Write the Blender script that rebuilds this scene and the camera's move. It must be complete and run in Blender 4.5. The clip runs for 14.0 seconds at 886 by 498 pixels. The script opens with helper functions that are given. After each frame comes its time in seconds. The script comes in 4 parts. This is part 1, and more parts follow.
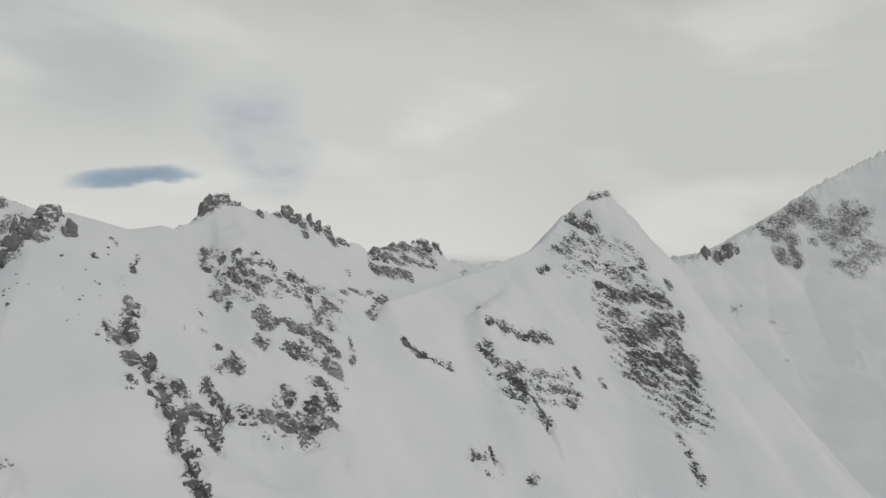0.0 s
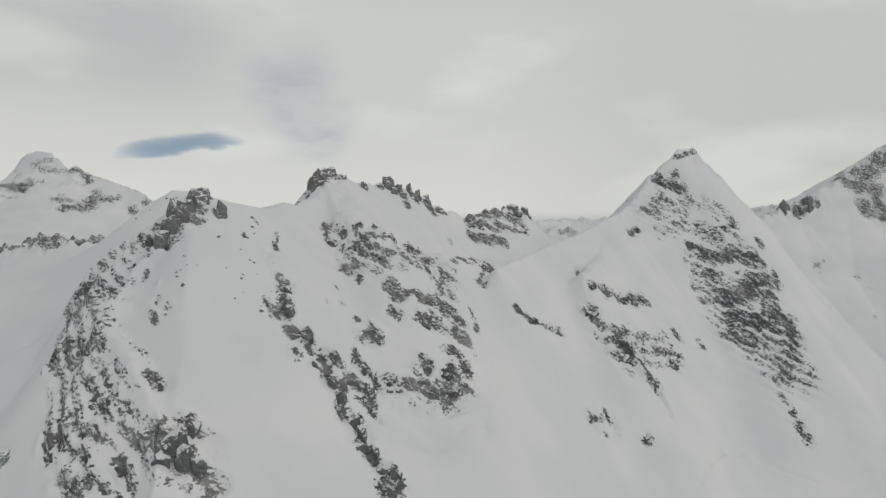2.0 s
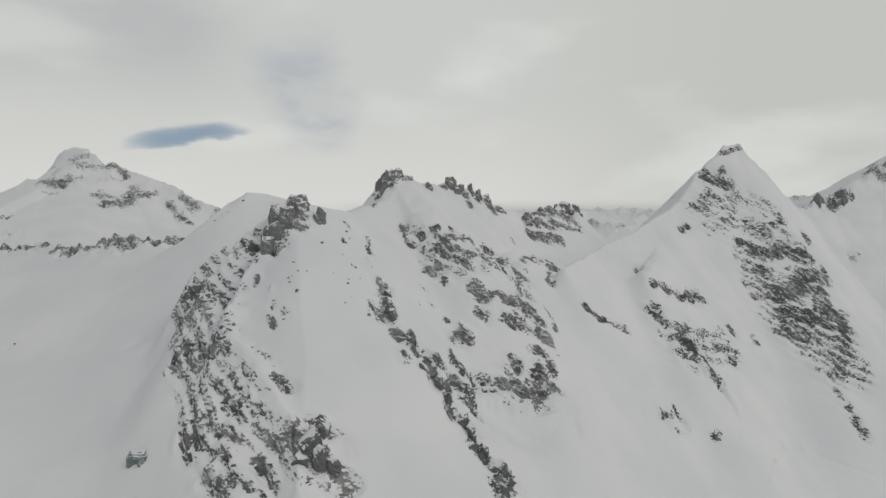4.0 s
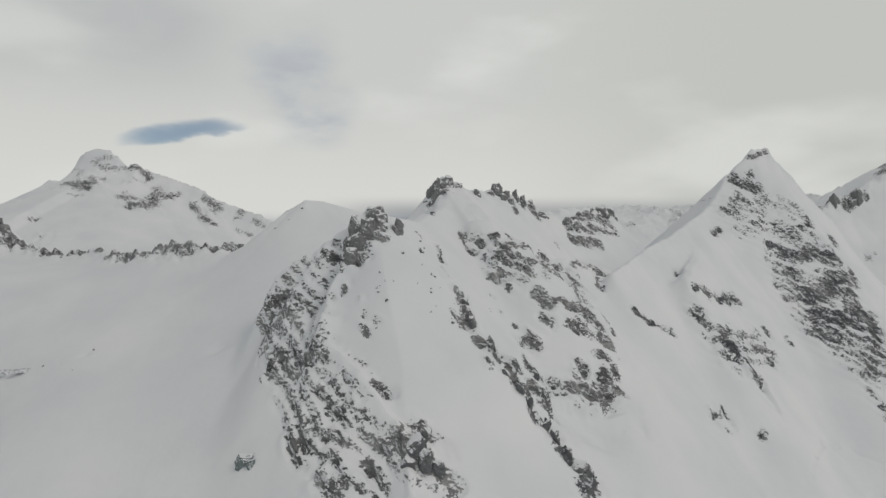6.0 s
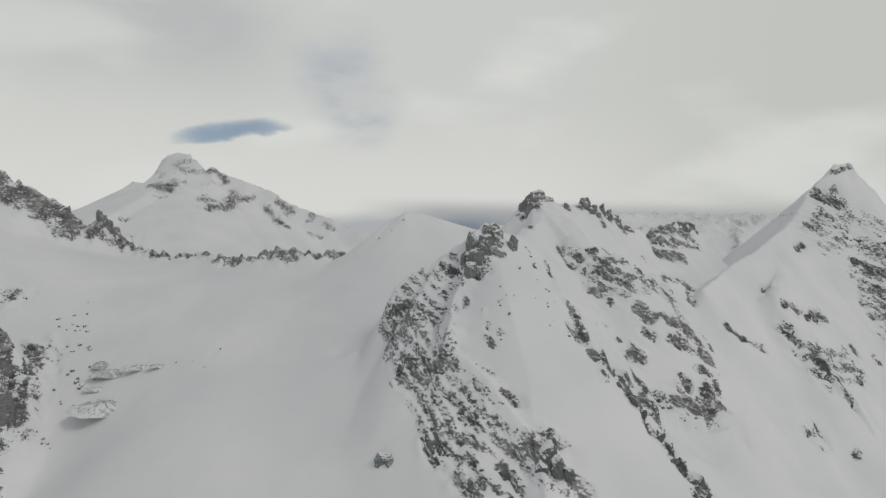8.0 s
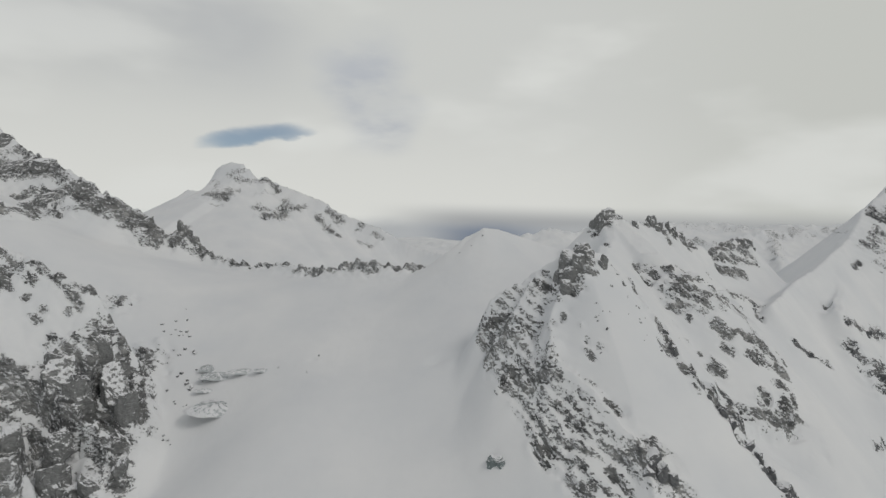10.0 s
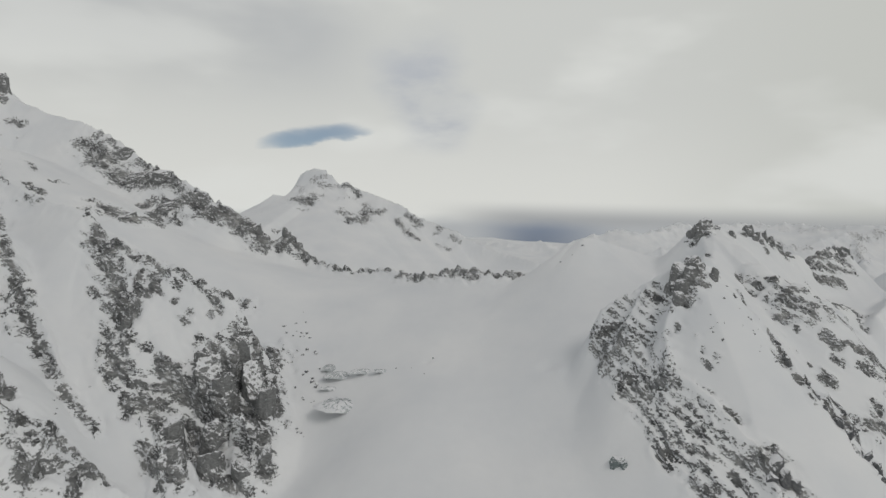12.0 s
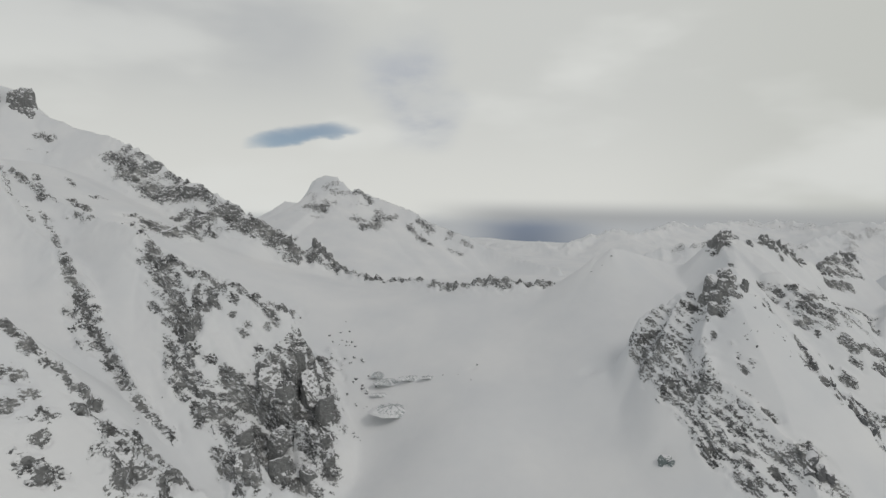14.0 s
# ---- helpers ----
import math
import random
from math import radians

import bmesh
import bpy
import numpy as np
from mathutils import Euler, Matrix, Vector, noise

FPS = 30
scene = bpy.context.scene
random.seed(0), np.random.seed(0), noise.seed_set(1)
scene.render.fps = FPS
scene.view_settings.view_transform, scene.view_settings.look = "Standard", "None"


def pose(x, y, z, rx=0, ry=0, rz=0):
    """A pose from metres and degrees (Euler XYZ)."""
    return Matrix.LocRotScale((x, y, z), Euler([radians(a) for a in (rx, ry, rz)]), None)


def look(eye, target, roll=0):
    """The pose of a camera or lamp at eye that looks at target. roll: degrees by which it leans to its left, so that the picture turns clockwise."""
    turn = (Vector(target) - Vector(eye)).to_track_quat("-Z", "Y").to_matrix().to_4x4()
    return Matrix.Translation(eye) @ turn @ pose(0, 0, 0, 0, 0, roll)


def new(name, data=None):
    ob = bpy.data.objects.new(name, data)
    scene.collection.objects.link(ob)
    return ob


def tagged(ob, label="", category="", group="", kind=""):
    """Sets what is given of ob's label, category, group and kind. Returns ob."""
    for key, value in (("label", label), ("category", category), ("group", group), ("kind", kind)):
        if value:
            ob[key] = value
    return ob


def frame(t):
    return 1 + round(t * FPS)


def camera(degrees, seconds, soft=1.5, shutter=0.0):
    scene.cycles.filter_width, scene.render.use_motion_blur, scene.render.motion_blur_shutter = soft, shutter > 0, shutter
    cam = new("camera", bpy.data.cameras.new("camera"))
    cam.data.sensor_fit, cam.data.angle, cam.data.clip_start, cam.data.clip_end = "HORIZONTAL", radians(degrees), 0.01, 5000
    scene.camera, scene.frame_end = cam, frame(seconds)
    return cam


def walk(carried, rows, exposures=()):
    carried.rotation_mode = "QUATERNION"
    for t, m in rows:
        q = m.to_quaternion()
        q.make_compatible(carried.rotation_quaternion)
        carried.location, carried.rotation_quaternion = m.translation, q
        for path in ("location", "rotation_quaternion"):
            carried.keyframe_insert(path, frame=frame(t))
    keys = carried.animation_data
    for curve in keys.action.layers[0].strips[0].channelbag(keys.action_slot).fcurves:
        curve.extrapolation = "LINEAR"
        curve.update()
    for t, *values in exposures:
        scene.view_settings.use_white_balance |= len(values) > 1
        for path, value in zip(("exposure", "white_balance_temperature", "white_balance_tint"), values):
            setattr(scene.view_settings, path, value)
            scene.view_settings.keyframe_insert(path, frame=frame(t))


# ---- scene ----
cam = camera(72.0, 14.0)
ROWS = [  # seconds, place in metres, turn in degrees
    (0.0, -12.06, 8.62, 295.53, 91.364, -1.954, 1.632),
    (0.5, -27.92, 5.48, 297.17, 89.908, -1.147, 2.802),
    (1.0, -43.77, 2.39, 298.99, 88.757, -0.763, 3.779),
    (1.5, -59.51, -0.72, 301.12, 87.922, -0.446, 4.714),
    (2.0, -75.04, -4.14, 303.56, 87.427, -0.388, 5.571),
    (2.5, -90.32, -8.17, 306.24, 87.045, -0.034, 5.995),
    (3.0, -105.21, -12.91, 309.03, 86.780, 0.035, 6.159),
    (5.5, -177.12, -39.14, 322.87, 86.080, -0.450, 6.194),
    (6.0, -190.05, -45.87, 325.72, 86.036, -0.085, 5.885),
    (6.5, -202.94, -53.12, 328.62, 86.033, -0.013, 5.803),
    (7.0, -216.09, -60.98, 331.47, 86.001, -0.584, 6.345),
    (7.5, -229.57, -69.53, 334.41, 86.101, -1.049, 7.309),
    (8.0, -243.35, -78.91, 337.34, 86.133, -1.062, 9.769),
    (10.5, -311.81, -138.23, 350.41, 86.779, -2.112, 12.966),
    (11.0, -322.75, -150.33, 353.33, 86.600, -2.756, 15.866),
    (11.5, -333.65, -162.37, 356.69, 86.378, -2.429, 17.335),
    (12.0, -344.88, -174.81, 360.58, 86.329, -1.590, 16.835),
    (12.5, -356.16, -187.86, 364.95, 86.211, -1.463, 16.690),
    (13.0, -367.52, -201.59, 369.59, 86.152, -1.103, 16.381),
    (13.5, -378.93, -215.78, 374.30, 86.212, -0.926, 16.011),
    (14.0, -390.45, -230.17, 378.97, 86.182, -1.003, 15.788),
]
walk(cam, [(t, pose(*where)) for t, *where in ROWS], [(0.0, 0.0), (14.0, 0.0)])

# ---------------------------------------------------------------- sky and light
SUN_AZ, SUN_UP = 110.0, 50.0   # degrees from +y towards +x, and above the horizon
world = bpy.data.worlds.new("sky")
scene.world = world
world.use_nodes = True
wn, wl = world.node_tree.nodes, world.node_tree.links
wn.clear()


def wnode(kind, **values):
    n = wn.new(kind)
    for key, value in values.items():
        n.inputs[key.replace("_", " ")].default_value = value
    return n


def wmath(op, a, b=None, clamp=False):
    n = wn.new("ShaderNodeMath")
    n.operation, n.use_clamp = op, clamp
    for k, v in enumerate((a, b)):
        if v is None:
            continue
        if isinstance(v, (int, float)):
            n.inputs[k].default_value = v
        else:
            wl.new(v, n.inputs[k])
    return n.outputs[0]


def wrange(value, a, b, c=0.0, d=1.0):
    n = wn.new("ShaderNodeMapRange")
    n.interpolation_type = "SMOOTHSTEP"
    wl.new(value, n.inputs[0])
    for k, v in zip((1, 2, 3, 4), (a, b, c, d)):
        n.inputs[k].default_value = v
    return n.outputs[0]


def wmix(factor, a, b):
    n = wn.new("ShaderNodeMix")
    n.data_type = "RGBA"
    if isinstance(factor, (int, float)):
        n.inputs[0].default_value = factor
    else:
        wl.new(factor, n.inputs[0])
    for k, v in ((6, a), (7, b)):
        if isinstance(v, tuple):
            n.inputs[k].default_value = (*v, 1)
        else:
            wl.new(v, n.inputs[k])
    return n.outputs[2]


def wnoise(vector, size, detail, rough=0.5):
    n = wnode("ShaderNodeTexNoise", Scale=size, Detail=detail, Roughness=rough)
    wl.new(vector, n.inputs["Vector"])
    return n.outputs["Fac"]


sky = wn.new("ShaderNodeTexSky")
sky.sky_type, sky.sun_disc = "NISHITA", False
sky.sun_elevation, sky.sun_rotation, sky.altitude = radians(SUN_UP), radians(SUN_AZ), 2500
where = wn.new("ShaderNodeTexCoord").outputs["Generated"]
split = wn.new("ShaderNodeSeparateXYZ")
wl.new(where, split.inputs[0])
sx, sy, sz = split.outputs
azimuth = wmath("MULTIPLY", wmath("ARCTAN2", wmath("MULTIPLY", sx, -1.0), sy), 57.2958)   # degrees, + to the left of +y
height = wmath("MULTIPLY", wmath("ARCSINE", sz), 57.2958)
flat = wn.new("ShaderNodeCombineXYZ")
wl.new(wmath("MULTIPLY", azimuth, 0.035), flat.inputs[0])
wl.new(wmath("MULTIPLY", height, 0.09), flat.inputs[1])
billow = wnoise(flat.outputs[0], 1.3, 4.0, 0.45)
wisp = wnoise(flat.outputs[0], 4.0, 5.0, 0.55)

# cloud sheet: bright low down, patchy above, greyer to the right
tone = wmix(wrange(height, 0.0, 12.0), (0.66, 0.665, 0.635), (0.575, 0.585, 0.565))
tone = wmix(wrange(azimuth, 4.0, -22.0), tone, (0.535, 0.545, 0.515))
tone = wmix(wrange(billow, 0.48, 0.66, 0.0, 0.8), tone, (0.68, 0.69, 0.665))
veil = wmath("MULTIPLY", wrange(azimuth, 20.0, 33.0), wrange(height, 7.0, 16.0))
tone = wmix(wmath("MULTIPLY", veil, wrange(billow, 0.6, 0.36, 0.3, 0.9)), tone, (0.42, 0.435, 0.45))
# a thin bluish rift that runs up from the slit
rift_az = wmath("ADD", azimuth, wmath("MULTIPLY", wmath("SUBTRACT", billow, 0.5), 14.0))
rift = wmath("MULTIPLY", wmath("MULTIPLY", wrange(rift_az, 23.0, 18.5), wrange(rift_az, 13.5, 17.0)), wmath("MULTIPLY", wrange(height, 4.5, 7.5), wrange(height, 18.0, 11.0)))
tone = wmix(wmath("MULTIPLY", rift, wrange(wisp, 0.3, 0.65, 0.3, 1.0)), tone, (0.43, 0.455, 0.495))
# heavier and greyer high overhead
tone = wmix(wrange(height, 17.0, 34.0), tone, (0.312, 0.318, 0.324))
# grey base of the sheet above the low country
tone = wmix(wmath("MULTIPLY", wrange(height, 1.2, -0.7), wrange(azimuth, 20.0, 9.0)), tone, (0.36, 0.37, 0.375))
# the low country in blue haze
lowland = wmix(wrange(height, -3.0, -0.6), (0.17, 0.2, 0.25), (0.2, 0.235, 0.295))
lowland = wmix(wmath("ADD", wrange(azimuth, 8.0, -1.0), wrange(azimuth, 8.0, 15.0)), lowland, (0.40, 0.415, 0.425))
lowland = wmix(wrange(height, -6.0, -20.0), lowland, (0.3, 0.31, 0.32))
tone = wmix(wrange(wmath("ADD", height, wmath("MULTIPLY", wisp, 0.9)), 0.2, -1.3), tone, lowland)
# a slit of clear sky over the sunlit peak
slit_h = wmath("SUBTRACT", wmath("SUBTRACT", height, wmath("MULTIPLY", wmath("SUBTRACT", 29.0, azimuth), 0.2)), 6.0)
slit_h = wmath("ADD", slit_h, wmath("MULTIPLY", wmath("SUBTRACT", wisp, 0.5), 2.2))
slit_v = wmath("MAXIMUM", wmath("DIVIDE", slit_h, 1.15), wmath("DIVIDE", slit_h, -0.5))   # sharp below, ragged above
slit = wmath("ADD", wmath("POWER", wmath("DIVIDE", wmath("SUBTRACT", rift_az, 29.0), 4.2), 2.0), wmath("POWER", slit_v, 2.0))
clear = wrange(slit, 1.25, -0.1, 0.0, 0.85)

cloud = wnode("ShaderNodeBackground", Strength=1.0)
wl.new(tone, cloud.inputs["Color"])
open_sky = wnode("ShaderNodeBackground", Strength=0.055)
wl.new(sky.outputs[0], open_sky.inputs["Color"])
both = wn.new("ShaderNodeMixShader")
wl.new(clear, both.inputs[0])
wl.new(cloud.outputs[0], both.inputs[1])
wl.new(open_sky.outputs[0], both.inputs[2])
wl.new(both.outputs[0], wn.new("ShaderNodeOutputWorld").inputs[0])

sun = new("sun", bpy.data.lights.new("sun", "SUN"))
sun.data.energy, sun.data.angle, sun.data.color = 0.62, radians(20), (1.0, 0.95, 0.88)
a, u = radians(SUN_AZ), radians(SUN_UP)
sun.matrix_world = look((0, 0, 1500), (-math.sin(a) * math.cos(u) * 100, -math.cos(a) * math.cos(u) * 100, 1500 - math.sin(u) * 100))

# ---------------------------------------------------------------- materials
def surface(name):
    m = bpy.data.materials.new(name)
    m.use_nodes = True
    n, l = m.node_tree.nodes, m.node_tree.links
    b = n["Principled BSDF"]
    return m, n, l, b


def ramp(n, l, value, stops):
    r = n.new("ShaderNodeValToRGB")
    l.new(value, r.inputs[0])
    e = r.color_ramp.elements
    while len(e) < len(stops):
        e.new(0.5)
    for k, (at, c) in enumerate(stops):
        e[k].position, e[k].color = at, (*c, 1)
    return r.outputs[0]


def fuzz(n, l, vector, size, detail, rough=0.55, stretch=None):
    t = n.new("ShaderNodeTexNoise")
    t.inputs["Scale"].default_value, t.inputs["Detail"].default_value, t.inputs["Roughness"].default_value = size, detail, rough
    if stretch:
        m = n.new("ShaderNodeMapping")
        m.inputs["Scale"].default_value, m.inputs["Rotation"].default_value = stretch
        l.new(vector, m.inputs[0])
        vector = m.outputs[0]
    l.new(vector, t.inputs["Vector"])
    return t.outputs["Fac"]


def sums(n, l, op, a, b):
    t = n.new("ShaderNodeMath")
    t.operation = op
    for k, v in enumerate((a, b)):
        if isinstance(v, (int, float)):
            t.inputs[k].default_value = v
        else:
            l.new(v, t.inputs[k])
    return t.outputs[0]


def beds(n, l, vector, lengths, detail, rough):
    """Noise drawn out along rock beds that dip to the east; lengths in metres, across the beds last."""
    m = n.new("ShaderNodeMapping")
    m.vector_type = "TEXTURE"
    m.inputs["Rotation"].default_value, m.inputs["Scale"].default_value = (radians(14), radians(34), 0), lengths
    l.new(vector, m.inputs[0])
    return fuzz(n, l, m.outputs[0], 1.0, detail, rough)


def mountain_material(name, rocks, tint=1.0):
    """Wind-packed snow with gneiss breaking through where the mesh says that it is bare."""
    m, n, l, b = surface(name)
    spot = n.new("ShaderNodeNewGeometry").outputs["Position"]
    bare = n.new("ShaderNodeAttribute")
    bare.attribute_name = "bare"
    fine = fuzz(n, l, spot, 0.5, 6.0, 0.72)
    ledge = beds(n, l, spot, (8.0, 8.0, 1.5), 5.0, 0.66)
    edge = sums(n, l, "ADD", bare.outputs["Fac"], sums(n, l, "ADD", sums(n, l, "MULTIPLY", sums(n, l, "SUBTRACT", fine, 0.5), 1.0), sums(n, l, "MULTIPLY", sums(n, l, "SUBTRACT", ledge, 0.5), 1.1)))
    # broken into angular blocks
    wob = n.new("ShaderNodeTexNoise")
    wob.inputs["Scale"].default_value, wob.inputs["Detail"].default_value = 0.25, 3.0
    l.new(spot, wob.inputs["Vector"])
    bent = n.new("ShaderNodeVectorMath")
    bent.operation = "MULTIPLY_ADD"
    l.new(wob.outputs["Color"], bent.inputs[0])
    bent.inputs[1].default_value = (3.0, 3.0, 3.0)
    l.new(spot, bent.inputs[2])
    slant = n.new("ShaderNodeMapping")
    slant.inputs["Scale"].default_value, slant.inputs["Rotation"].default_value = (0.8, 0.8, 1.9), (0.5, 0.3, 0.0)
    l.new(bent.outputs[0], slant.inputs[0])
    blocks = n.new("ShaderNodeTexVoronoi")
    blocks.inputs["Scale"].default_value = 0.42
    l.new(slant.outputs[0], blocks.inputs["Vector"])
    tone_of = n.new("ShaderNodeSeparateColor")
    l.new(blocks.outputs["Color"], tone_of.inputs[0])
    edge = sums(n, l, "ADD", edge, sums(n, l, "MULTIPLY", sums(n, l, "SUBTRACT", tone_of.outputs[0], 0.5), 0.4))
    # nothing shows where the snow lies deep
    deep = n.new("ShaderNodeMapRange")
    deep.inputs[1].default_value, deep.inputs[2].default_value, deep.inputs[3].default_value = 0.06, 0.3, -0.6
    deep.inputs[4].default_value = 0.0
    l.new(bare.outputs["Fac"], deep.inputs[0])
    edge = sums(n, l, "ADD", edge, deep.outputs[0])
    mask = n.new("ShaderNodeMapRange")
    mask.inputs[1].default_value, mask.inputs[2].default_value = 0.475, 0.515
    l.new(edge, mask.inputs[0])
    mask = mask.outputs[0]
    # rock: grey gneiss with darker streaks and brownish stains
    streak = beds(n, l, spot, (9.0, 9.0, 2.0), 6.0, 0.65)
    streak = sums(n, l, "ADD", streak, sums(n, l, "MULTIPLY", sums(n, l, "SUBTRACT", tone_of.outputs[1], 0.5), 0.14))
    streak = sums(n, l, "ADD", streak, sums(n, l, "MULTIPLY", sums(n, l, "SUBTRACT", fuzz(n, l, spot, 0.03, 3.0), 0.5), 0.95))
    # large facets, each of its own tone
    facet = n.new("ShaderNodeTexVoronoi")
    facet.inputs["Scale"].default_value = 0.11
    l.new(slant.outputs[0], facet.inputs["Vector"])
    facet_tone = n.new("ShaderNodeSeparateColor")
    l.new(facet.outputs["Color"], facet_tone.inputs[0])
    streak = sums(n, l, "ADD", streak, sums(n, l, "MULTIPLY", sums(n, l, "SUBTRACT", facet_tone.outputs[0], 0.5), 0.34))
    rock = ramp(n, l, streak, [(0.28, rocks[0]), (0.47, rocks[1]), (0.66, rocks[2]), (0.8, rocks[3])])
    stain = fuzz(n, l, spot, 0.05, 3.0)
    mixed = n.new("ShaderNodeMix")
    mixed.data_type = "RGBA"
    l.new(sums(n, l, "MULTIPLY", ramp(n, l, stain, [(0.5, (0, 0, 0)), (0.7, (1, 1, 1))]), 0.12), mixed.inputs[0])
    l.new(rock, mixed.inputs[6])
    mixed.inputs[7].default_value = (0.2, 0.19, 0.17, 1)
    # a dusting of snow caught in the cracks
    dust = ramp(n, l, beds(n, l, bent.outputs[0], (7.0, 7.0, 2.2), 6.0, 0.74), [(0.55, (0, 0, 0)), (0.575, (1, 1, 1))])
    dusted = n.new("ShaderNodeMix")
    dusted.data_type = "RGBA"
    l.new(sums(n, l, "MULTIPLY", dust, 0.9), dusted.inputs[0])
    l.new(mixed.outputs[2], dusted.inputs[6])
    dusted.inputs[7].default_value = (0.74, 0.755, 0.78, 1)
    # snow: packed and powder patches
    pack = fuzz(n, l, spot, 0.012, 4.0, 0.5)
    snow = ramp(n, l, pack, [(0.3, (0.765 * tint, 0.785 * tint, 0.81 * tint)), (0.7, (0.85 * tint, 0.86 * tint, 0.87 * tint))])
    cover = n.new("ShaderNodeMix")
    cover.data_type = "RGBA"
    l.new(mask, cover.inputs[0])
    l.new(snow, cover.inputs[6])
    l.new(dusted.outputs[2], cover.inputs[7])
    l.new(cover.outputs[2], b.inputs["Base Color"])
    b.inputs["Roughness"].default_value = 0.85
    b.inputs["Specular IOR Level"].default_value = 0.15
    # relief: sharp in rock, faint wind ripples in snow
    rip = fuzz(n, l, spot, 0.09, 5.0, 0.5, ((1.0, 0.35, 1.0), (0, 0, 0.7)))
    crag = fuzz(n, l, spot, 0.5, 5.0, 0.7)
    relief = sums(n, l, "ADD", sums(n, l, "MULTIPLY", sums(n, l, "MULTIPLY", crag, mask), 0.9), sums(n, l, "MULTIPLY", rip, 0.5))
    relief = sums(n, l, "ADD", relief, sums(n, l, "MULTIPLY", sums(n, l, "MULTIPLY", blocks.outputs["Distance"], mask), -0.7))
    relief = sums(n, l, "ADD", relief, sums(n, l, "MULTIPLY", sums(n, l, "MULTIPLY", facet.outputs["Distance"], mask), -4.5))
    relief = sums(n, l, "ADD", relief, sums(n, l, "MULTIPLY", mask, 0.3))
    bump = n.new("ShaderNodeBump")
    bump.inputs["Strength"].default_value, bump.inputs["Distance"].default_value = 0.8, 1.0
    l.new(relief, bump.inputs["Height"])
    l.new(bump.outputs[0], b.inputs["Normal"])
    return m


GNEISS = ((0.078, 0.082, 0.088), (0.135, 0.14, 0.147), (0.19, 0.194, 0.198), (0.29, 0.29, 0.287))
PALE = ((0.1, 0.102, 0.104), (0.19, 0.195, 0.196), (0.265, 0.27, 0.27), (0.37, 0.373, 0.367))
mat_dark = mountain_material("snow_on_dark_gneiss", GNEISS)
mat_pale = mountain_material("snow_on_grey_granite", PALE)
# ---------------------------------------------------------------- shape of the land
def lattice(ix, iy, seed):
    n = (ix * 374761393 + iy * 668265263 + seed * 144664657) & 0x7FFFFFFF
    n = ((n ^ (n >> 13)) * 1274126177) & 0x7FFFFFFF
    return ((n ^ (n >> 16)) & 0xFFFF) / 65535.0 * 2.0 * math.pi


def grain(x, y, seed):
    """Gradient noise, about -0.7 to 0.7, one cell a unit."""
    ix, iy = np.floor(x).astype(np.int64), np.floor(y).astype(np.int64)
    fx, fy = x - ix, y - iy
    u, v = fx * fx * fx * (fx * (fx * 6 - 15) + 10), fy * fy * fy * (fy * (fy * 6 - 15) + 10)

    def corner(a, b):
        g = lattice(ix + a, iy + b, seed)
        return np.cos(g) * (fx - a) + np.sin(g) * (fy - b)

    low = corner(0, 0) * (1 - u) + corner(1, 0) * u
    high = corner(0, 1) * (1 - u) + corner(1, 1) * u
    return low * (1 - v) + high * v


def layers(x, y, size, count, seed, crest=False):
    total, weight = 0.0, 1.0
    for k in range(count):
        n = grain(x / size, y / size, seed + k)
        total = total + weight * ((0.4 - 2 * np.abs(n)) if crest else n)
        size, weight = size / 2.03, weight * 0.52
    return total


def ease(x, low, high):
    k = np.clip((x - low) / (high - low), 0, 1)
    return k * k * (3 - 2 * k)


# levels of snow basins and slopes between the ridges: x, y, z
LEVELS = [
    (-500, 100, 90), (-520, 238, 122), (-640, 300, 104), (-625, 378, 158), (-420, 330, 166), (-540, 320, 162), (-560, 400, 190), (-470, 445, 220),
    (-590, 495, 232), (-446, 518, 266), (-385, 470, 256), (-412, 448, 240), (-394, 438, 242), (-390, 404, 228), (-335, 500, 276), (-400, 535, 296), (-613, 563, 258), (-706, 504, 232), (-871, 586, 278), (-985, 608, 309),
    (-1024, 527, 345), (-1320, 600, 440), (-1162, 542, 386), (-800, 900, 215), (-1000, 1000, 235), (-1300, 1100, 280),
    (-350, 800, 245), (-150, 850, 250), (-400, 1150, 225), (100, 1300, 240),
]
LEVELS_EAST = [
    (-49, 589, 165), (-53, 545, 92), (15, 647, 165), (135, 751, 75), (215, 808, 73), (172, 718, 26), (106, 657, 9), (78, 662, 77),
    (-69, 642, 245), (-8, 656, 199), (-104, 480, 110), (-254, 352, 195), (-208, 370, 154), (-217, 329, 147), (-180, 290, 105),
    (500, 1200, 10), (536, 1311, 60), (0, 300, 0), (300, 500, -90), (-110, 370, 70), (-300, 100, 60), (500, 200, -140), (700, 1700, 80),
]
LEVELS_WEST = [
    (-869, 297, 225), (-783, 259, 155), (-959, 354, 290), (-1031, 313, 290), (-880, 182, 190), (-815, 155, 145), (-960, 278, 245),
    (-724, 221, 125), (-1200, 150, 400), (-700, 120, 85), (-800, 0, 110), (-350, -400, 20),
]


SPOTS = np.array(LEVELS + LEVELS_EAST + LEVELS_WEST, float)


def bend(dx, dy):
    return np.sqrt(dx * dx + dy * dy + 45.0 ** 2)


# a smooth sheet drawn over the levels
pull = bend(SPOTS[:, None, 0] - SPOTS[None, :, 0], SPOTS[:, None, 1] - SPOTS[None, :, 1]) - 6.0 * np.eye(len(SPOTS))
pull = np.block([[pull, np.ones((len(SPOTS), 1))], [np.ones((1, len(SPOTS))), np.zeros((1, 1))]])
WEIGHTS = np.linalg.solve(pull, np.append(SPOTS[:, 2], 0.0))


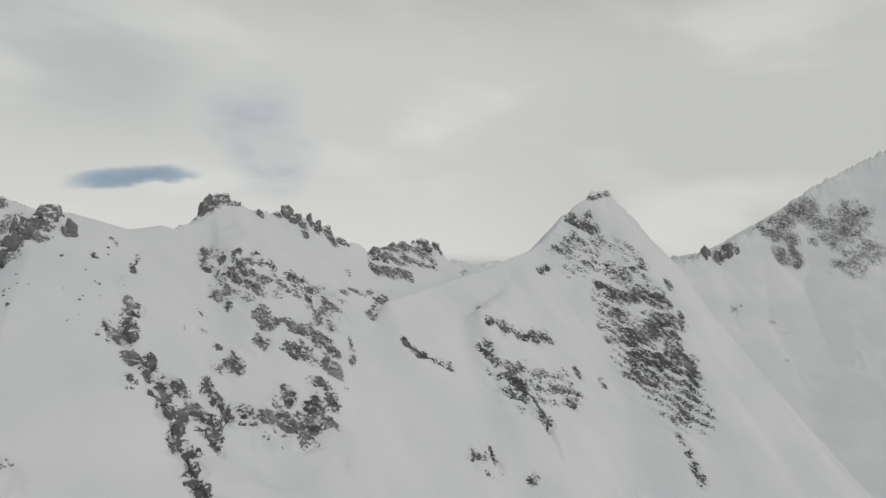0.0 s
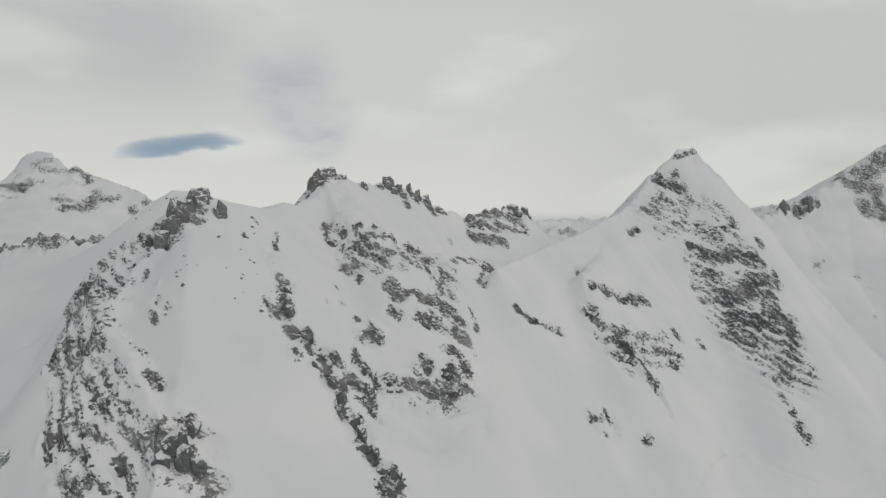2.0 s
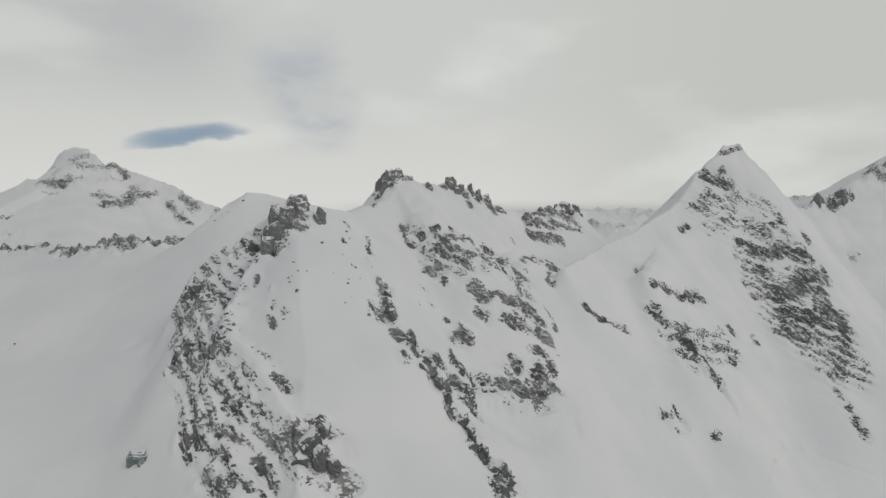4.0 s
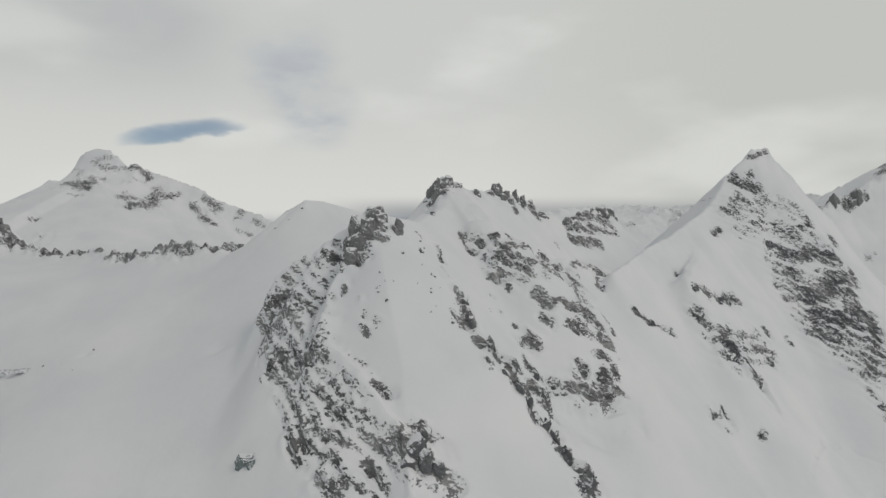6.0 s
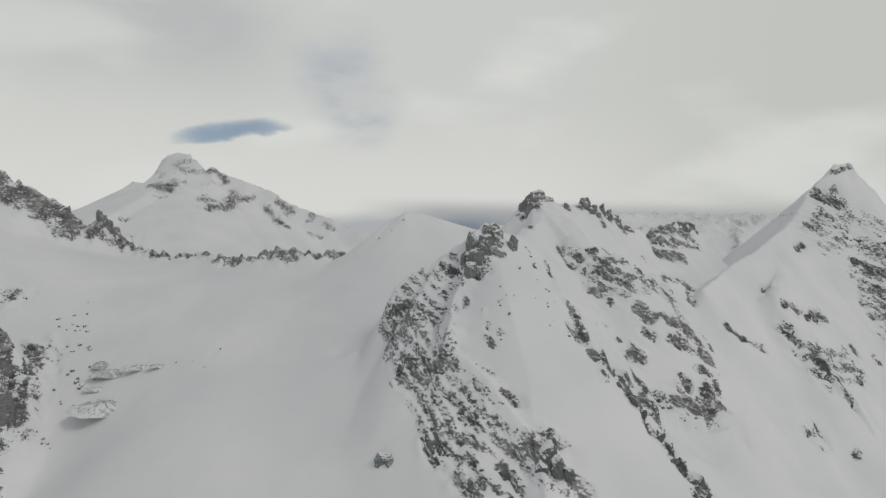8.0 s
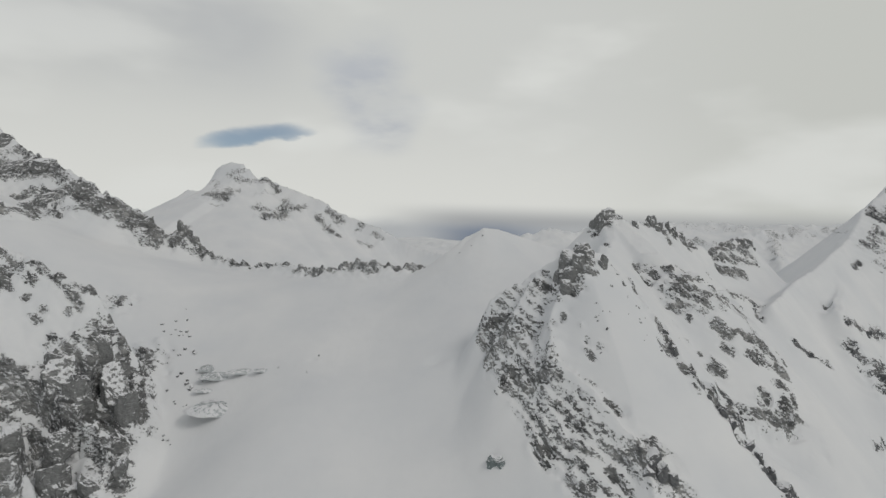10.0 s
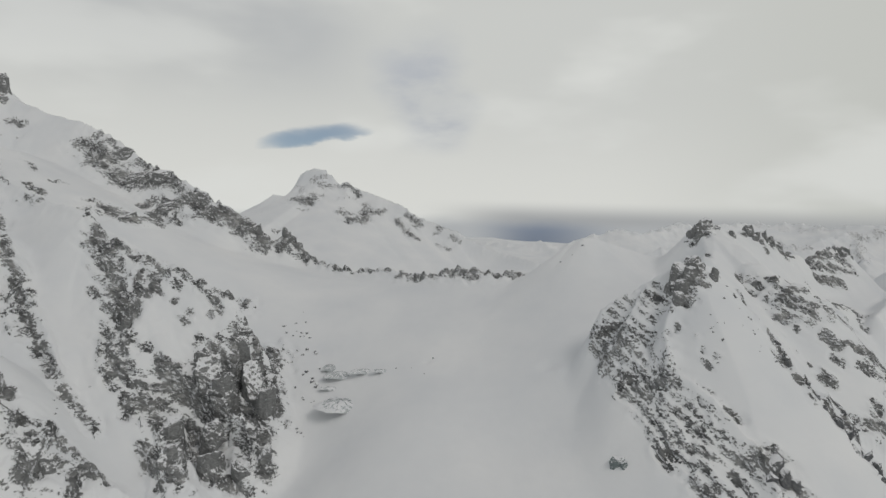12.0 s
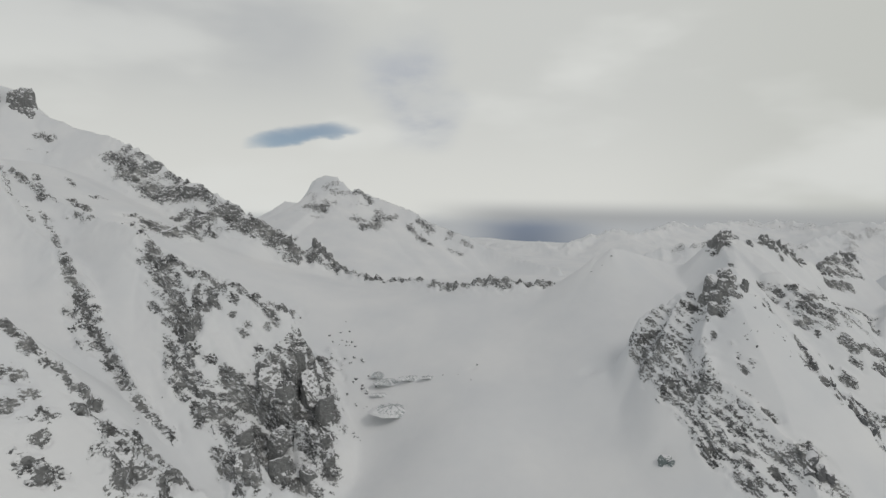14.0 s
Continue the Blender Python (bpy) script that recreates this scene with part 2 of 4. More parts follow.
def snow_base(x, y):
    near = np.full(x.shape, WEIGHTS[-1])
    for (px, py, pz), w in zip(SPOTS, WEIGHTS):
        near = near + w * bend(x - px, y - py)
    near = np.clip(near, -180, 480)
    r = np.hypot(x + 250, y)
    far = 150 + 60 * layers(x, y, 900, 3, 5)
    k = ease(r, 1500, 2300)
    return near * (1 - k) + far * k


class Ridge:
    """A crest line with a fall on its left and right side: first steepness a over w metres, then b."""

    def __init__(self, owner, nodes, left, right, jag=0.0, flat=0.0, soft=4.0, tooth=22.0):
        self.owner, self.nodes, self.left, self.right = owner, nodes, left, right
        self.jag, self.flat, self.soft, self.tooth = jag, flat, soft, tooth

    def height(self, x, y):
        """The height of this ridge at flat arrays of places, and which of them it can reach."""
        n = np.array(self.nodes, float)
        room = (n[:, 2].max() + 150) / max(min(self.left[2], self.right[2]), 0.3) * 0.55
        near = np.nonzero((x > n[:, 0].min() - room) & (x < n[:, 0].max() + room) & (y > n[:, 1].min() - room) & (y < n[:, 1].max() + room))[0]
        x, y = x[near], y[near]
        best, top = np.full(x.shape, 1e9), np.full(x.shape, -1e9)
        for (ax, ay, az), (bx, by, bz) in zip(self.nodes, self.nodes[1:]):
            dx, dy = bx - ax, by - ay
            k = np.clip(((x - ax) * dx + (y - ay) * dy) / (dx * dx + dy * dy), 0, 1)
            gx, gy = x - ax - k * dx, y - ay - k * dy
            d = np.sqrt(gx * gx + gy * gy)
            lean = 0.5 + 0.5 * np.clip(1.5 * (dx * gy - dy * gx) / (math.hypot(dx, dy) * (d + 1.0)), -1, 1)
            best = np.minimum(best, d)
            d = np.maximum(d - self.flat, 0)
            (la, lw, lb), (ra, rw, rb) = self.left, self.right
            fall = lean * (la * lw * (1 - np.exp(-d / lw)) + lb * d) + (1 - lean) * (ra * rw * (1 - np.exp(-d / rw)) + rb * d)
            top = np.maximum(top, az + k * (bz - az) - fall)
        if self.jag:
            top = top + self.jag * layers(x, y, self.tooth, 3, 31, True) * np.exp(-best / (0.7 * self.tooth))
        return top, near


RIDGES = [
    # spur with the castellated knob, going down towards the valley
    Ridge("rocky_spur", [(-291, 409, 320), (-312, 359, 268), (-307, 331, 246), (-278, 309, 226), (-260, 296, 206), (-248, 287, 197), (-239, 267, 175), (-215, 235, 130), (-190, 190, 80)],
          (0.1, 30, 1.0), (0.2, 40, 1.8), 2.0, 0),
    Ridge("rocky_spur", [(-322, 402, 297), (-336, 378, 264), (-324, 341, 233), (-297, 309, 200), (-268, 275, 163)], (0.1, 30, 1.0), (0.1, 30, 1.6), 3.0, 5),
    Ridge("rocky_spur", [(-291, 409, 320), (-328, 412, 298), (-361, 404, 274)], (0.1, 30, 1.7), (1.0, 30, 2.0), 2.0, 2),
    Ridge("rocky_spur", [(-360, 403, 272), (-361, 393, 252), (-335, 346, 214), (-299, 303, 172), (-266, 260, 130)], (0.1, 30, 0.9), (2.2, 30, 2.0), 3.0, 2),
    Ridge("rocky_spur", [(-291, 409, 320), (-268, 470, 313), (-256, 560, 325), (-253, 622, 345)], (0.0, 30, 2.0), (-0.5, 40, 1.2), 0, 4, 7),
    Ridge("rock_rib", [(-262, 402, 300), (-240, 405, 281), (-222, 405, 261), (-212, 397, 244), (-192, 410, 205), (-162, 425, 155), (-132, 440, 100), (-105, 450, 50)],
          (0.3, 14, 1.0), (0.3, 14, 1.0), 2.0, 0),
    # apron of ledges below the upper knob
    Ridge("ledge_apron", [(-253, 622, 350), (-215, 545, 312), (-184, 514, 294), (-150, 500, 248), (-136, 474, 172)], (-0.3, 40, 1.1), (-0.1, 40, 1.2), 2.0, 12),
    Ridge("ledge_apron", [(-184, 514, 294), (-140, 570, 275), (-85, 650, 258)], (0.0, 40, 0.6), (-0.2, 40, 1.1), 2.0, 4),
    Ridge("ledge_apron", [(-110, 590, 232), (-90, 540, 196), (-112, 495, 172)], (1.2, 25, 1.0), (0.1, 30, 1.0), 2.0, 6),
    Ridge("knob_ridge", [(-253, 626, 348), (-223, 638, 343), (-199, 664, 345), (-170, 682, 332), (-151, 695, 320), (-119, 722, 309), (-61, 809, 326), (-41, 826, 314), (-13, 842, 280), (30, 900, 250)],
          (0.4, 25, 0.7), (0.2, 25, 1.05), 5.0, 1),
    # pyramid
    Ridge("pyramid_peak", [(216, 962, 415), (186, 946, 414), (160, 928, 392), (139, 912, 371)], (0.5, 40, 1.5), (0.2, 60, 1.15), 3.0, 2, 4),
    Ridge("pyramid_peak", [(139, 912, 371), (86, 846, 317), (19, 754, 291), (-44, 662, 269), (-80, 593, 257)], (0.0, 60, 1.25), (0.0, 60, 0.9), 2.0, 1, 4),
    Ridge("pyramid_peak", [(212, 961, 413), (242, 980, 392), (292, 1011, 350), (355, 1042, 304), (380, 1046, 240), (399, 1045, 179), (418, 1021, 108), (413, 998, 65), (399, 938, 5), (376, 859, -37)], (1.4, 60, 1.7), (0.6, 60, 1.1), 2.0, 2, 5),
    Ridge("pyramid_peak", [(203, 957, 402), (222, 941, 309), (247, 940, 250), (288, 929, 167), (307, 887, 102), (316, 836, 37), (320, 785, -28)], (0.6, 50, 1.3), (0.6, 50, 1.4), 2.0, 8),
    Ridge("pyramid_peak", [(93, 874, 310), (53, 763, 264), (11, 660, 248), (39, 682, 209), (63, 704, 172), (95, 725, 135), (118, 745, 109)], (0.0, 60, 1.35), (0.9, 20, 1.35), 1.0, 4, 9),
    Ridge("cloud_peak", [(430, 1350, 300), (575, 1434, 350), (700, 1500, 405), (900, 1600, 530), (1150, 1650, 660)], (0.2, 90, 0.6), (0.6, 60, 0.9), 16.0, 2),
    Ridge("cloud_peak", [(900, 1600, 470), (860, 1450, 330), (800, 1300, 160), (760, 1200, 60)], (0.2, 90, 0.7), (0.2, 90, 0.7), 8.0, 2),
    Ridge("snow_dome", [(-460, 561, 279), (-412, 562, 322), (-394, 563, 332), (-378, 572, 331), (-290, 667, 298)], (0.0, 30, 0.95), (-0.1, 30, 0.95), 0, 2, 8),
    # serrated crest round the glacier basin
    Ridge("serrated_crest", [(-1713, 749, 644), (-1560, 738, 600), (-1502, 734, 555), (-1414, 731, 525), (-1330, 728, 505)], (0.4, 60, 0.7), (0.5, 60, 0.7), 3.0, 1, 4, 70),
    Ridge("serrated_crest", [(-1330, 728, 505), (-1249, 723, 480), (-1174, 709, 436), (-1072, 683, 400), (-1026, 674, 386), (-980, 680, 358)],
          (0.4, 60, 0.7), (0.5, 60, 0.7), 6.0, 1),
    Ridge("serrated_crest", [(-980, 680, 358), (-932, 690, 335), (-899, 697, 306), (-876, 704, 316), (-828, 691, 282), (-755, 659, 271), (-660, 624, 276), (-610, 601, 274), (-567, 588, 284), (-488, 574, 288), (-455, 579, 282)],
          (0.6, 14, 0.8), (0.5, 12, 0.7), 5.0, 0),
    Ridge("sunlit_peak", [(-1560, 1420, 240), (-1415, 1400, 336), (-1385, 1398, 364), (-1338, 1392, 391), (-1289, 1388, 386), (-1255, 1385, 396)], (0.6, 40, 0.6), (0.4, 60, 0.42), 4.0, 2, 3),
    Ridge("sunlit_peak", [(-1238, 1380, 449), (-1222, 1380, 461), (-1195, 1380, 467), (-1168, 1380, 464)], (2.2, 30, 0.7), (2.0, 26, 0.5), 3.0, 4, 3, 14),
    Ridge("sunlit_peak", [(-1168, 1380, 460), (-1142, 1379, 447), (-1118, 1377, 424), (-1098, 1374, 427), (-1061, 1370, 413), (-992, 1362, 392), (-918, 1358, 365), (-875, 1352, 343), (-810, 1345, 317), (-760, 1338, 304), (-712, 1325, 281), (-650, 1300, 262), (-515, 1236, 240)],
          (1.2, 50, 0.6), (1.1, 34, 0.42), 5.0, 1, 3, 14),
    Ridge("sunlit_peak", [(-1090, 1374, 422), (-1074, 1330, 388), (-1060, 1290, 358), (-1048, 1255, 330)], (0.1, 60, 0.8), (0.1, 60, 0.6), 5.0, 4, 8),
    Ridge("sunlit_peak", [(-1232, 1376, 440), (-1240, 1350, 408), (-1246, 1325, 380)], (0.4, 40, 0.8), (0.4, 40, 0.8), 5.0, 3, 6),
    # buttress above the glacier
    Ridge("rock_buttress", [(-1267, 464, 440), (-1132, 436, 380), (-1050, 416, 360), (-953, 392, 346), (-879, 382, 310), (-821, 377, 293), (-746, 380, 265), (-715, 365, 225), (-677, 342, 180), (-645, 309, 103)],
          (1.5, 30, 1.4), (0.2, 40, 1.0), 4.0, 2),
    Ridge("rock_buttress", [(-879, 382, 305), (-820, 340, 255), (-765, 310, 206), (-699, 240, 137), (-660, 190, 90)], (0.2, 30, 0.9), (0.3, 30, 0.9), 4.0, 6),
    Ridge("snowy_rib", [(-1230, 400, 450), (-1080, 350, 350), (-1010, 335, 320), (-954, 318, 283), (-900, 285, 240), (-850, 262, 205), (-810, 245, 178)], (0.4, 12, 0.8), (0.4, 20, 0.8), 3.0, 0),
    Ridge("near_rib", [(-960, 140, 340), (-893, 163, 283), (-873, 172, 261), (-851, 180, 231), (-825, 189, 201), (-804, 198, 185), (-775, 198, 163), (-738, 202, 142), (-701, 206, 118), (-650, 200, 80)],
          (0.4, 18, 0.9), (0.4, 30, 0.9), 3.0, 1),
    Ridge("near_rib", [(-900, 60, 250), (-819, 134, 153), (-760, 130, 110), (-700, 110, 70)], (0.4, 18, 0.8), (0.4, 30, 0.8), 3.0, 1),
    # ranges far behind
    Ridge("far_range", [(-1300, 3300, 150), (-854, 3063, 196), (-640, 3019, 205), (-503, 3166, 252), (-371, 3205, 282), (-267, 3232, 255), (-57, 3711, 308), (142, 3766, 300), (343, 4034, 334), (621, 4112, 332), (801, 3953, 312), (929, 3886, 330), (1105, 3831, 330), (1461, 3830, 363), (2300, 3300, 420)],
          (0.3, 200, 0.25), (0.25, 200, 0.25), 30.0, 10, 5, 150),
    Ridge("far_range", [(-420, 2150, 170), (-150, 2250, 250), (60, 2300, 278), (260, 2250, 270), (480, 2500, 312), (760, 2600, 330), (1100, 2500, 390), (1600, 2300, 480)],
          (0.4, 120, 0.3), (0.4, 120, 0.3), 26.0, 4, 5, 110),
    Ridge("far_range", [(60, 2300, 275), (40, 2050, 200), (80, 1850, 150)], (0.3, 120, 0.4), (0.3, 120, 0.4), 20.0, 4, 5, 110),
    Ridge("far_range", [(480, 2500, 310), (420, 2200, 230), (380, 1950, 160)], (0.3, 120, 0.4), (0.3, 120, 0.4), 20.0, 4, 5, 110),
]
OWNERS = ["glacier"]
for ridge in RIDGES:
    if ridge.owner not in OWNERS:
        OWNERS.append(ridge.owner)


def land(x, y):
    """Height and owner of the land."""
    shape = x.shape
    x, y = x.ravel(), y.ravel()
    wx = x + 4 * layers(x, y, 60, 2, 11)
    wy = y + 4 * layers(x, y, 60, 2, 17)
    z = snow_base(x, y)
    owner = np.zeros(x.shape, np.int32)
    for ridge in RIDGES:
        h, near = ridge.height(wx, wy)
        k, under = ridge.soft, z[near]
        owner[near[h > under]] = OWNERS.index(ridge.owner)
        z[near] = np.maximum(h, under) + k * np.log1p(np.exp(-np.minimum(np.abs(h - under), 12 * k) / k))
    return z.reshape(shape), owner.reshape(shape)


# bands of bare rock: points along each band, half width in metres, cover
ROCK_BANDS = []


def rock_band(points, width, cover):
    ROCK_BANDS.append((points, width, cover))


# rocky spur
rock_band([(-349, 406, 284), (-314, 390, 278)], 9.5, 0.35)
rock_band([(-345, 374, 259), (-315, 348, 252)], 10.1, 0.35)
rock_band([(-329, 343, 236), (-306, 323, 229)], 9.8, 0.35)
rock_band([(-298, 315, 218), (-280, 298, 206)], 10.6, 0.30)
rock_band([(-320, 315, 206), (-305, 290, 188)], 7.4, 0.60)
rock_band([(-332, 333, 219), (-324, 319, 209)], 7.0, 0.60)
rock_band([(-365, 390, 255), (-350, 353, 232)], 7.4, 0.70)
rock_band([(-357, 392, 259), (-344, 370, 255)], 6.1, 1.00)
rock_band([(-357, 384, 247), (-341, 359, 244)], 5.1, 0.80)
rock_band([(-358, 368, 234), (-343, 346, 229), (-338, 335, 218)], 6.2, 1.00)
rock_band([(-335, 354, 241), (-332, 334, 222)], 4.8, 0.80)
rock_band([(-368, 386, 242), (-356, 352, 221)], 3.0, 0.80)
rock_band([(-329, 394, 286)], 7.3, 0.45)
rock_band([(-351, 395, 268), (-324, 376, 258)], 7.8, 0.40)
rock_band([(-331, 352, 242), (-317, 348, 249)], 6.0, 0.60)
rock_band([(-321, 333, 231), (-303, 321, 231)], 5.0, 0.60)
rock_band([(-306, 326, 241)], 3.4, 1.00)
rock_band([(-322, 392, 284), (-316, 397, 290)], 3.5, 1.00)
rock_band([(-319, 404, 298), (-313, 402, 294)], 3.1, 1.00)
rock_band([(-307, 374, 280)], 2.5, 0.90)
rock_band([(-301, 364, 269)], 2.4, 1.00)
rock_band([(-310, 358, 264)], 2.4, 1.00)
rock_band([(-320, 385, 270)], 3.4, 0.80)
rock_band([(-282, 342, 248), (-278, 336, 244)], 1.9, 1.10)
rock_band([(-272, 341, 250)], 1.9, 1.10)
rock_band([(-285, 354, 263)], 1.8, 1.00)
rock_band([(-283, 346, 254)], 1.8, 1.00)
rock_band([(-289, 401, 316), (-285, 392, 306)], 6.8, 0.90)
rock_band([(-300, 389, 300), (-294, 380, 290)], 4.6, 1.30)
rock_band([(-263, 434, 306), (-257, 437, 302)], 1.9, 0.90)
rock_band([(-255, 401, 292)], 1.8, 1.00)
rock_band([(-245, 441, 292), (-241, 428, 284)], 1.8, 1.20)
rock_band([(-238, 413, 279), (-233, 406, 274)], 1.8, 1.30)
rock_band([(-225, 399, 264), (-220, 395, 256), (-217, 378, 247)], 2.1, 1.60)
rock_band([(-227, 376, 252), (-222, 375, 249)], 2.1, 1.10)
rock_band([(-220, 375, 245), (-214, 380, 244)], 2.5, 1.70)
# rock rib
rock_band([(-223, 400, 262), (-212, 378, 242)], 2.3, 1.50)
rock_band([(-201, 379, 231), (-193, 365, 215)], 1.9, 1.40)
rock_band([(-179, 361, 202), (-162, 363, 188)], 2.9, 1.20)
rock_band([(-165, 353, 187), (-149, 344, 166)], 4.0, 1.10)
rock_band([(-141, 341, 158), (-132, 334, 147)], 4.6, 1.10)
rock_band([(-178, 376, 209), (-159, 380, 190)], 5.0, 0.85)
rock_band([(-214, 377, 241), (-206, 372, 232), (-198, 370, 224)], 1.8, 1.50)
rock_band([(-202, 359, 221)], 2.4, 1.60)
rock_band([(-196, 369, 223), (-186, 369, 213), (-180, 363, 205)], 2.5, 1.40)
rock_band([(-174, 368, 202), (-168, 351, 188)], 2.8, 1.40)
rock_band([(-166, 353, 185), (-155, 343, 172)], 2.8, 1.30)
rock_band([(-152, 342, 169), (-143, 340, 159), (-135, 330, 147)], 3.2, 1.30)
rock_band([(-245, 284, 192), (-235, 285, 185)], 6.8, 1.70)
rock_band([(-237, 300, 198), (-233, 298, 192)], 1.8, 1.30)
rock_band([(-232, 283, 180), (-216, 283, 169)], 3.8, 1.20)
rock_band([(-270, 312, 219), (-262, 308, 214)], 2.5, 1.00)
rock_band([(-291, 327, 233), (-271, 319, 223)], 1.8, 0.80)
rock_band([(-326, 331, 223), (-305, 311, 211)], 6.8, 0.75)
rock_band([(-305, 298, 194), (-285, 284, 187)], 7.1, 0.75)
rock_band([(-320, 314, 203), (-308, 285, 179)], 2.9, 1.10)
rock_band([(-289, 277, 173), (-278, 271, 170)], 6.2, 0.90)
rock_band([(-269, 288, 186), (-257, 277, 172)], 5.5, 0.75)
rock_band([(-289, 304, 207), (-270, 295, 197)], 5.3, 0.70)
rock_band([(-302, 313, 214), (-287, 312, 219)], 4.4, 0.60)
rock_band([(-273, 294, 197), (-252, 285, 188)], 3.5, 0.60)
# ledge apron
rock_band([(-187, 491, 280), (-129, 544, 259)], 19.0, 0.35)
rock_band([(-122, 474, 231)], 12.8, 0.45)
rock_band([(-218, 517, 292)], 10.7, 0.30)
rock_band([(-234, 532, 305), (-223, 510, 288)], 2.7, 1.00)
rock_band([(-215, 523, 298), (-210, 514, 290)], 3.2, 1.20)
rock_band([(-202, 520, 301), (-197, 507, 293)], 2.7, 1.10)
rock_band([(-207, 501, 283)], 2.6, 0.90)
rock_band([(-197, 491, 279), (-189, 498, 289), (-187, 488, 277), (-195, 481, 268)], 4.1, 1.30)
rock_band([(-202, 481, 265), (-192, 474, 264)], 3.5, 1.10)
rock_band([(-188, 535, 300), (-182, 501, 292)], 3.2, 1.40)
rock_band([(-185, 491, 280), (-180, 484, 273)], 2.6, 1.10)
rock_band([(-170, 489, 277), (-169, 479, 266)], 3.1, 1.30)
rock_band([(-188, 470, 257)], 3.0, 0.90)
rock_band([(-164, 502, 284), (-145, 553, 274), (-135, 501, 256)], 3.3, 1.10)
rock_band([(-157, 494, 272)], 2.6, 0.90)
rock_band([(-129, 544, 259), (-126, 492, 245)], 2.7, 1.10)
rock_band([(-117, 518, 244), (-118, 499, 239)], 3.3, 1.10)
rock_band([(-116, 597, 268), (-82, 639, 255)], 3.9, 1.10)
rock_band([(-93, 610, 252), (-96, 582, 245)], 3.1, 1.10)
rock_band([(-164, 468, 253), (-155, 462, 244)], 4.0, 1.10)
rock_band([(-149, 468, 246), (-129, 476, 238)], 3.5, 0.80)
rock_band([(-159, 455, 236), (-153, 451, 232)], 2.9, 1.50)
rock_band([(-141, 458, 231), (-131, 459, 226)], 3.5, 1.00)
rock_band([(-123, 481, 237), (-105, 487, 221)], 4.2, 1.10)
rock_band([(-102, 526, 230), (-96, 493, 215)], 2.7, 1.20)
rock_band([(-115, 471, 222), (-103, 469, 211)], 4.6, 1.30)
rock_band([(-113, 451, 205), (-104, 450, 198)], 4.0, 1.40)
rock_band([(-102, 441, 189), (-96, 441, 185)], 2.0, 1.10)
rock_band([(-173, 405, 210), (-165, 398, 199), (-146, 413, 187)], 4.5, 1.30)
rock_band([(-138, 419, 189), (-123, 422, 185), (-110, 432, 187)], 4.8, 1.50)
rock_band([(-132, 434, 199)], 4.3, 0.90)
rock_band([(-113, 439, 196)], 3.9, 1.30)
rock_band([(-166, 433, 214)], 4.3, 0.70)
rock_band([(-167, 375, 197)], 3.4, 1.10)
rock_band([(-192, 375, 221), (-181, 378, 213)], 4.2, 1.00)
rock_band([(-178, 423, 219), (-166, 437, 220)], 4.7, 0.70)
rock_band([(-202, 455, 254)], 1.9, 0.90)
rock_band([(-193, 440, 240)], 1.9, 0.90)
rock_band([(-182, 441, 231)], 2.4, 0.90)
rock_band([(-201, 426, 245)], 1.8, 0.80)
rock_band([(-170, 439, 225)], 3.3, 0.70)
# glacier
rock_band([(-122, 583, 268), (-105, 663, 262), (-84, 639, 256)], 3.6, 1.20)
# knob ridge
rock_band([(-116, 727, 309), (-97, 758, 316), (-53, 800, 311)], 4.6, 1.10)
rock_band([(-108, 704, 289), (-76, 732, 280)], 7.3, 0.75)
rock_band([(-113, 721, 302), (-61, 773, 297)], 6.8, 0.70)
rock_band([(-52, 784, 299)], 10.0, 0.60)
rock_band([(301, 2109, 194)], 10.0, 0.60)
rock_band([(-130, 661, 281)], 4.1, 0.70)
rock_band([(-209, 650, 342)], 3.3, 1.10)
rock_band([(-186, 667, 333), (-181, 658, 323)], 3.4, 1.10)
rock_band([(-176, 676, 336), (-171, 673, 326)], 2.7, 1.20)
rock_band([(-161, 684, 326), (-151, 680, 313)], 3.5, 1.10)
rock_band([(-144, 694, 316)], 5.8, 0.90)
rock_band([(71, 2272, 264)], 5.8, 0.90)
rock_band([(-267, 612, 344), (-256, 598, 341)], 5.6, 1.20)
rock_band([(-270, 597, 329), (-261, 522, 320)], 2.3, 1.20)
# pyramid peak
rock_band([(154, 877, 317), (231, 880, 293)], 34.9, 0.30)
rock_band([(238, 767, 164), (262, 746, 135)], 24.0, 0.45)
rock_band([(44, 621, 183), (109, 691, 164)], 18.3, 0.30)
rock_band([(187, 836, 249), (201, 793, 194)], 18.0, 0.35)
rock_band([(11, 540, 127)], 11.0, 0.30)
rock_band([(198, 846, 256), (238, 857, 263), (274, 864, 255)], 10.4, 1.20)
rock_band([(199, 828, 234), (224, 817, 221)], 9.1, 1.10)
rock_band([(212, 804, 208), (245, 818, 221), (268, 839, 234)], 11.8, 1.50)
rock_band([(213, 788, 188), (238, 783, 182)], 11.3, 1.50)
rock_band([(262, 824, 221), (268, 789, 182)], 10.9, 1.10)
rock_band([(284, 795, 181), (278, 775, 163)], 8.3, 1.40)
rock_band([(297, 917, 276)], 6.6, 1.50)
rock_band([(299, 878, 239), (289, 838, 223)], 6.2, 1.40)
rock_band([(177, 850, 271), (203, 861, 274)], 5.1, 1.00)
rock_band([(151, 911, 362), (180, 912, 354)], 6.3, 1.20)
rock_band([(174, 922, 375)], 4.5, 1.00)
rock_band([(151, 893, 337)], 5.2, 0.90)
rock_band([(117, 868, 325), (148, 869, 313)], 3.4, 0.80)
rock_band([(190, 894, 321), (220, 890, 313)], 2.7, 0.80)
rock_band([(232, 882, 297), (249, 896, 305)], 5.4, 1.10)
rock_band([(93, 825, 290), (106, 837, 294)], 4.0, 1.10)
rock_band([(178, 937, 404), (213, 957, 412)], 2.8, 1.00)
